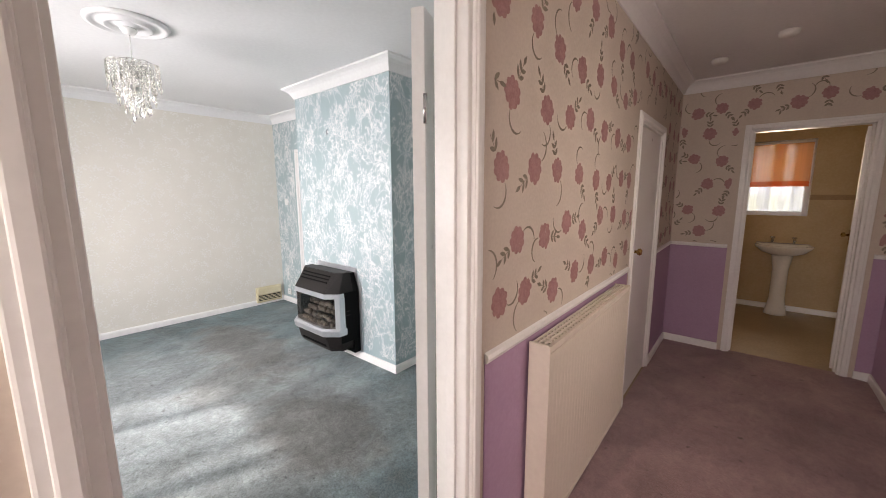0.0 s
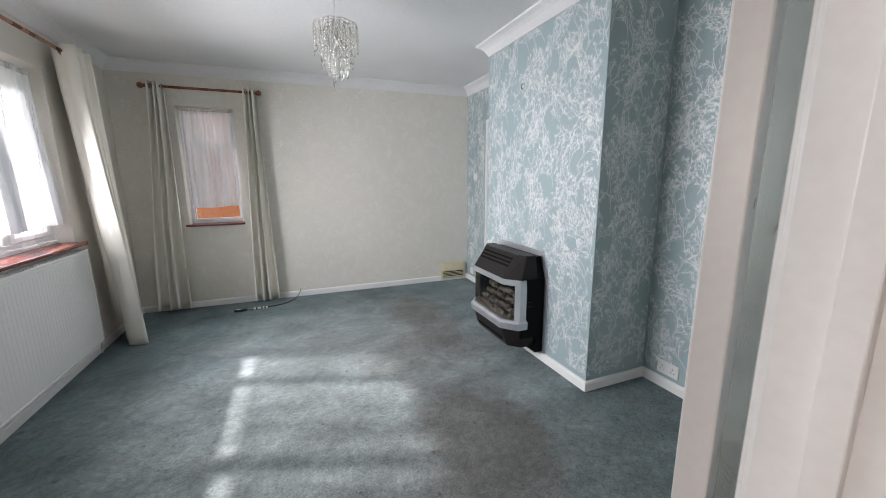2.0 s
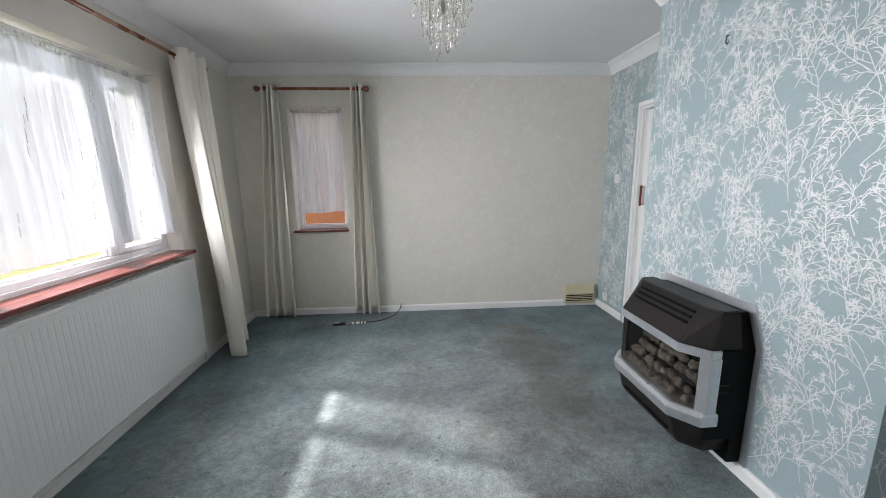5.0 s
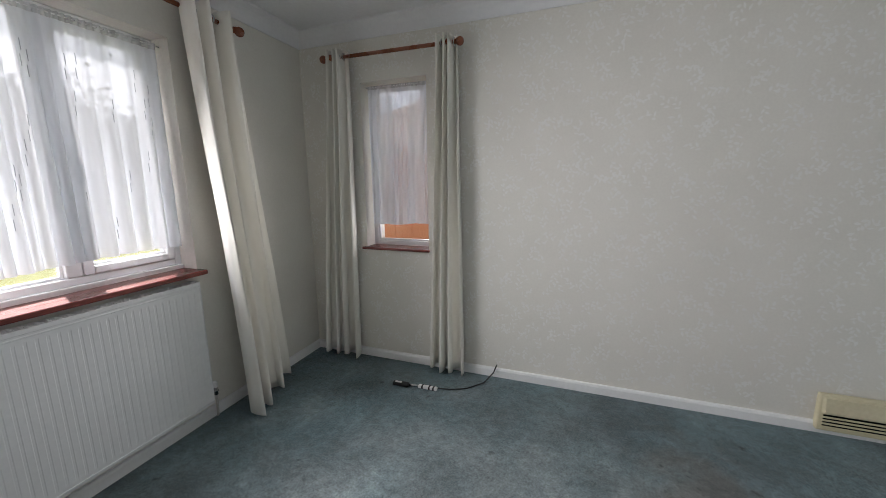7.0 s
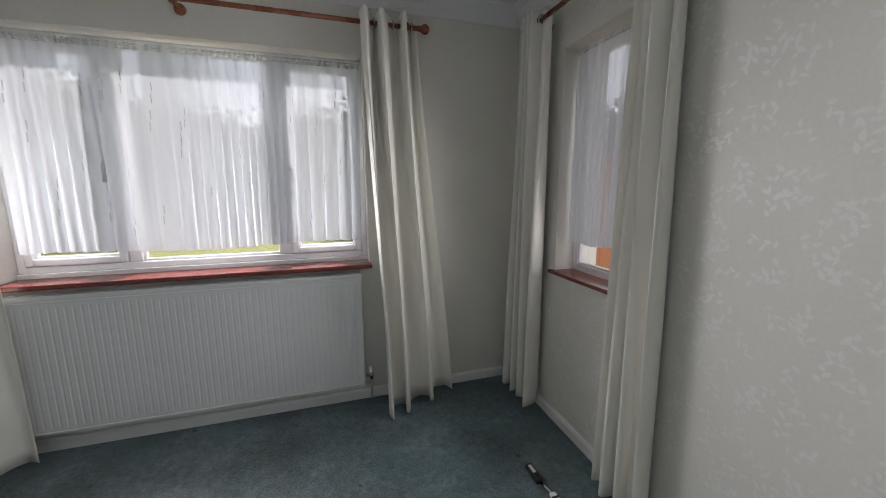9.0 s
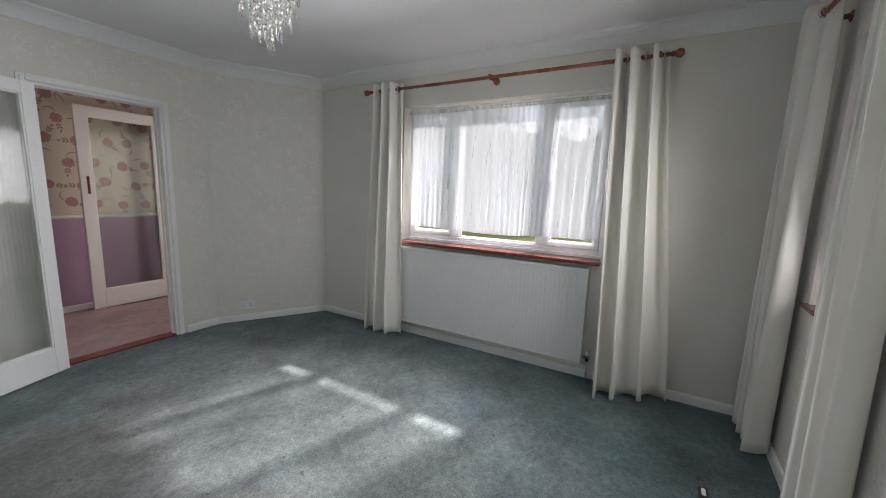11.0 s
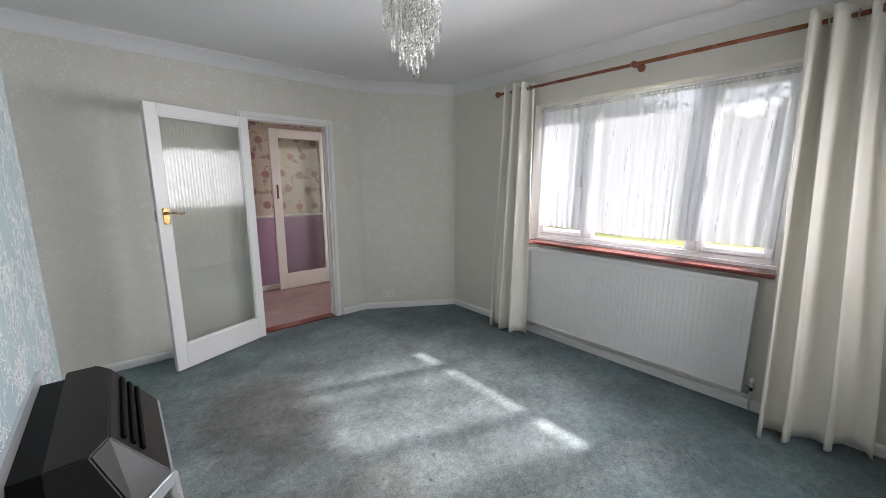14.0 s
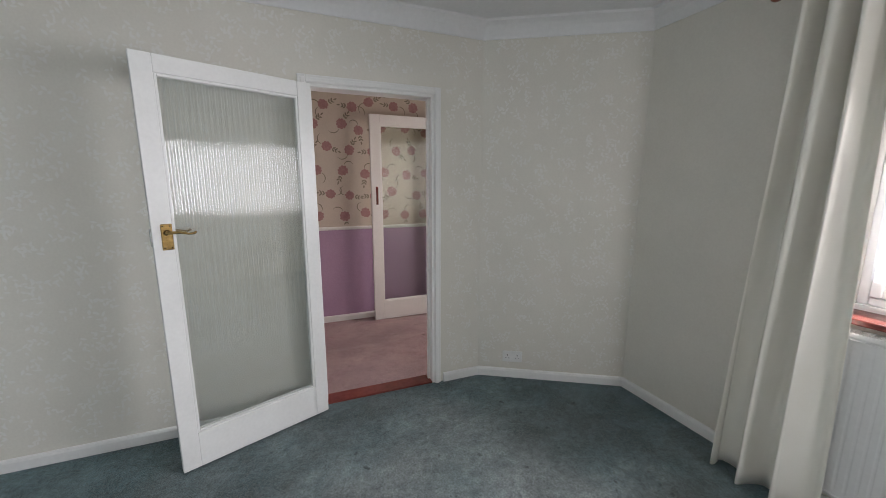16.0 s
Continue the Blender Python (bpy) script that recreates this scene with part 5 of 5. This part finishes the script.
socket("white double socket on the blue wall", pose(-1.415, AY, 0.135))
cd = (Vector(CH0) - Vector(CH1)).normalized()
pc = Vector(CH1) + cd * 0.80
socket("white double socket on the splayed wall", pose(pc.x, pc.y, 0.165, 0, 0, math.degrees(math.atan2(cd.y, cd.x)) + 180))
socket("white single socket low beside the alcove door", pose(-4.275, AY, 0.145), False)
sw = thing("light_switch", "white single light switch on the blue wall", "light switch", pose(-4.20, AY, 1.385))
part("plate", box(-0.043, 0.043, -0.009, 0, -0.043, 0.043, 0.003), M_SOCKET, sw)
part("rocker", box(-0.006, 0.006, -0.015, -0.008, -0.012, 0.012, 0.002), M_SOCKET, sw)


def wall_vent():
    ob = thing("wall_vent", "yellowed plastic air vent above the skirting", "vent", pose(-4.4525, 2.865, 0.13, 0, 0, 88.6))
    part("case", box(-0.17, 0.17, -0.040, 0.0, -0.10, 0.11, 0.008), M_VENT, ob)
    part("hood", loft([[(-0.16, -0.039, 0.005), (0.16, -0.039, 0.005), (0.16, -0.039, 0.10), (-0.16, -0.039, 0.10)], [(-0.15, -0.062, 0.015), (0.15, -0.062, 0.015), (0.15, -0.048, 0.095), (-0.15, -0.048, 0.095)]]), M_VENT, ob)
    for k in range(4):
        part("slat", box(-0.15, 0.15, -0.047, -0.038, -0.078 + k * 0.019, -0.069 + k * 0.019, 0.002), M_VENT, ob)
        part("slot", box(-0.148, 0.148, -0.0415, -0.039, -0.069 + k * 0.019, -0.059 + k * 0.019), M_DARK, ob)
    return ob


wall_vent()


def aerial_cable():
    ob = thing("aerial_cable", "black aerial cable with plug lying on the carpet", "cable")
    pts = [(FX + 0.03, 0.905, 0.085), (FX + 0.06, 0.90, 0.078), (-4.46, 0.89, 0.045), (-4.36, 0.84, 0.012), (-4.26, 0.74, 0.006), (-4.215, 0.64, 0.006), (-4.20, 0.55, 0.009)]
    part("lead", tube(pts, 0.0045, 8), M_CABLE, ob, smooth=True)
    part("splitter", box(-4.20, -4.17, 0.42, 0.555, 0.002, 0.02, 0.004), M_SOCKET, ob, "white cable splitter")
    for y in (0.45, 0.5, 0.53):
        part("splitter_band", box(-4.202, -4.168, y - 0.006, y + 0.006, 0.001, 0.0215, 0.002), M_CABLE, ob)
    part("connector", tube([(-4.183, 0.42, 0.011), (-4.174, 0.35, 0.011)], 0.007, 10), M_CHROME, ob, "steel connector", True)
    part("plug", box(-4.188, -4.15, 0.235, 0.352, 0.002, 0.026, 0.007), M_CABLE, ob, "black plug")
    part("plug_label", box(-4.178, -4.16, 0.25, 0.30, 0.0255, 0.0268), M_SOCKET, ob)
    return ob


aerial_cable()
hook = thing("picture_hook", "small dark picture hook on the chimney breast", "hook", pose(-2.42, CF, 2.03))
part("nail", tube([(0, -0.001, 0.03), (0, -0.012, 0.028), (0, -0.016, 0.0), (0.008, -0.016, -0.012), (0.016, -0.014, -0.004)], 0.0025, 6), M_DARK, hook, smooth=True)

# ---- hall and bathroom things ----
for x, y in ((0.29, 4.25), (0.66, 3.9)):
    al = thing("smoke_alarm", "small round fitting on the hall ceiling", "ceiling fitting", pose(x, y, CEIL))
    part("case", lathe([(0.001, -0.035), (0.035, -0.035), (0.05, -0.025), (0.055, 0.0), (0.001, 0.0)], 24), M_SOCKET, al, smooth=True)

bas = thing("wash_basin", "white pedestal wash basin below the bathroom window", "wash basin", pose(0.93, BY - 0.24, 0))
part("bowl", lathe([(0.001, 0.72), (0.10, 0.73), (0.20, 0.77), (0.262, 0.83), (0.268, 0.855), (0.255, 0.86), (0.22, 0.83), (0.12, 0.775), (0.001, 0.765)], 32, pose(0, 0, 0) @ Matrix.Diagonal((1.0, 0.8, 1, 1))), M_CERAMIC, bas, smooth=True)
part("back_shelf", box(-0.255, 0.255, 0.08, 0.236, 0.80, 0.862, 0.015), M_CERAMIC, bas)
part("pedestal", lathe([(0.001, 0), (0.11, 0), (0.10, 0.05), (0.075, 0.2), (0.075, 0.55), (0.10, 0.74), (0.001, 0.745)], 24), M_CERAMIC, bas, smooth=True)
for x in (-0.1, 0.1):
    part("tap", tube([(x, 0.15, 0.855), (x, 0.15, 0.92), (x, 0.10, 0.925), (x, 0.06, 0.905)], 0.012, 10), M_CHROME, bas, "chrome tap", True)
    part("tap_head", lathe([(0.001, 0), (0.022, 0), (0.024, 0.018), (0.001, 0.022)], 12, pose(x, 0.15, 0.925)), M_CHROME, bas, smooth=True)
bl = thing("window_blind", "orange cloth blind half drawn on the bathroom window", "blind")
part("blind_cloth", box(0.50, 1.10, BY + 0.06, BY + 0.062, 1.62, 2.10), M_BLIND, bl)
part("blind_band", box(0.50, 1.10, BY + 0.058, BY + 0.0595, 1.56, 1.625), M_BLINDBAND, bl, "red band at the hem")
part("blind_roll", tube([(0.49, BY + 0.06, 2.1), (1.11, BY + 0.06, 2.1)], 0.018, 12), M_UPVC, bl, smooth=True)
bd = part("wall_border", box(1.12, 1.69, BY - 0.003, BY + 0.01, 1.40, 1.46), M_BORDER)
tagged(bd, "narrow brown border on the bathroom wall", "border", kind="structure")
shelf = thing("bathroom_shelf", "small white shelf on the bathroom wall", "shelf", pose(1.7, 5.95, 1.25))
part("board", box(-0.16, -0.001, -0.25, 0.25, -0.01, 0.01, 0.004), M_WHITE, shelf)
part("shelf_bracket", box(-0.12, -0.001, -0.2, -0.18, -0.09, -0.01, 0.003), M_WHITE, shelf)
part("shelf_bracket", box(-0.12, -0.001, 0.18, 0.2, -0.09, -0.01, 0.003), M_WHITE, shelf)
skirting([(1.7, EY + 0.1), (1.7, BY), (HX, BY), (HX, EY + 0.1)])
cup = thing("shelf_unit", "dim wooden shelves beyond the glazed alcove door", "shelf unit", pose(-3.75, 4.45, 0))
for z in (0.3, 0.75, 1.2, 1.65, 2.0):
    part("shelf", box(-0.75, 0.75, -0.15, 0.24, z, z + 0.03, 0.003), M_PLASTER, cup)
for x in (-0.77, 0.74):
    part("upright", box(x, x + 0.03, -0.15, 0.24, 0, 2.1, 0.003), M_PLASTER, cup)


# ---- outside ----
gx = 300
gm = bmesh.new()
bmesh.ops.create_grid(gm, x_segments=30, y_segments=30, size=gx)
for v in gm.verts:
    v.co.z = -0.35
tagged(part("ground", gm, M_GRASS), "yellow-green lawn round the house", "lawn", kind="structure")
tagged(part("pavement", box(-9, 3, -2.1, -0.97, -0.40, -0.33), M_PAVE), "pale concrete path along the house", "path", kind="structure")
fence = thing("garden_fence", "orange-brown timber board fence", "fence", pose(-6.6, 0, -0.35))
bme = bpy.data.meshes.new("board")
bb = box(-0.01, 0.01, -0.066, 0.066, 0.03, 2.12, 0.004)
bb.to_mesh(bme)
bb.free()
bme.materials.append(M_FENCE)
for k in range(44):
    o = new("board", bme)
    o.parent = fence
    o.location = (0.012 * (k % 2), -2.6 + k * 0.125, 0)
for k in range(4):
    part("post", box(-0.09, -0.015, -2.6 + k * 1.8, -2.52 + k * 1.8, 0, 2.2, 0.006), M_FENCE, fence)
part("fence_rail", box(-0.045, -0.012, -2.6, 2.9, 1.8, 1.88, 0.004), M_FENCE, fence)
part("fence_rail", box(-0.045, -0.012, -2.6, 2.9, 0.3, 0.38, 0.004), M_FENCE, fence)

house = thing("neighbour_house", "white rendered bungalow with a brown tiled roof", "house", pose(-15, -0.5, -0.35))
part("house_wall", box(-4, 4, -5, 5, 0, 2.6, 0.02), M_RENDER, house)
part("roof", loft([[(-4.4, -5.4, 2.6), (4.4, -5.4, 2.6), (4.4, 5.4, 2.6), (-4.4, 5.4, 2.6)], [(-0.2, -2.5, 4.9), (0.2, -2.5, 4.9), (0.2, 2.5, 4.9), (-0.2, 2.5, 4.9)]]), M_ROOF, house, "brown tiled roof")
for y in (-2.8, 0.2, 2.6):
    wf = part("house_window", box(3.98, 4.05, y - 0.6, y + 0.6, 0.95, 2.15, 0.01), M_UPVC, house, "white framed window")
    part("window_pane", box(4.03, 4.06, y - 0.5, y - 0.04, 1.05, 2.05), M_DARK, wf)
    part("window_pane", box(4.03, 4.06, y + 0.04, y + 0.5, 1.05, 2.05), M_DARK, wf)


def tree(x, y, h, spread, seed):
    ob = thing("tree", "leafy green garden tree beyond the lawn", "tree", pose(x, y, -0.35), group="trees beyond the lawn")
    r = random.Random(seed)
    bm = bmesh.new()
    tube([(0, 0, -0.1), (0.05, 0.02, h * 0.2), (0.0, 0.1, h * 0.45), (0.1, 0.0, h * 0.75)], [0.2, 0.16, 0.11, 0.05], 10, bm)
    tips = []
    for k in range(9):
        a = k * 2.4 + r.random()
        z = h * r.uniform(0.28, 0.6)
        e = (math.cos(a) * spread * 0.6, math.sin(a) * spread * 0.6, z + h * 0.2)
        tube([(0, 0.05, z), (e[0] * 0.5, e[1] * 0.5, z + h * 0.08), e], [0.07, 0.05, 0.02], 7, bm)
        tips.append(e)
    part("trunk", bm, M_BARK, ob, smooth=True)
    verts, faces = [], []
    for k in range(7000):
        base = r.choice(tips + [(0, 0, h * 0.78)])
        d = Vector((r.gauss(0, 1), r.gauss(0, 1), r.gauss(0, 0.75))) * spread * 0.28
        c = Vector(base) + d
        u = Vector((r.gauss(0, 1), r.gauss(0, 1), r.gauss(0, 1))).normalized()
        v = u.orthogonal().normalized()
        s = r.uniform(0.08, 0.17)
        n = len(verts)
        verts += [tuple(c + u * s), tuple(c + v * s * 0.6), tuple(c - u * s), tuple(c - v * s * 0.6)]
        faces.append((n, n + 1, n + 2, n + 3))
    raw("crown", verts, faces, M_LEAVES, ob)["kind"] = "stuff"


for i, (x, y, h, s) in enumerate(((-7.5, -17, 5.5, 2.6), (-3.2, -20, 6.0, 3.0), (1.5, -17, 5.0, 2.6), (6.5, -20, 6.5, 3.2), (-12.5, -19, 6.2, 3.0), (-18, -14, 6.0, 3.0))):
    tree(x, y, h, s, 40 + i)
hedge_v, hedge_f = [], []
r = random.Random(9)
for k in range(34000):
    x = r.uniform(-45, 40)
    top = 3.7 + 0.9 * math.sin(x * 0.45) + 0.4 * math.sin(x * 1.3 + 1) + 0.15 * math.sin(x * 4.1)
    c = Vector((x, -19 + r.gauss(0, 0.9), -0.35 + (top + 0.35) * r.random() ** 0.8))
    u = Vector((r.gauss(0, 1), r.gauss(0, 1), r.gauss(0, 1))).normalized()
    v = u.orthogonal().normalized()
    s = r.uniform(0.14, 0.32)
    n = len(hedge_v)
    hedge_v += [tuple(c + u * s), tuple(c + v * s * 0.6), tuple(c - u * s), tuple(c - v * s * 0.6)]
    hedge_f.append((n, n + 1, n + 2, n + 3))
tagged(raw("hedge", hedge_v, hedge_f, M_LEAVES), "tall dark green hedge closing the lawn", "hedge", kind="stuff")
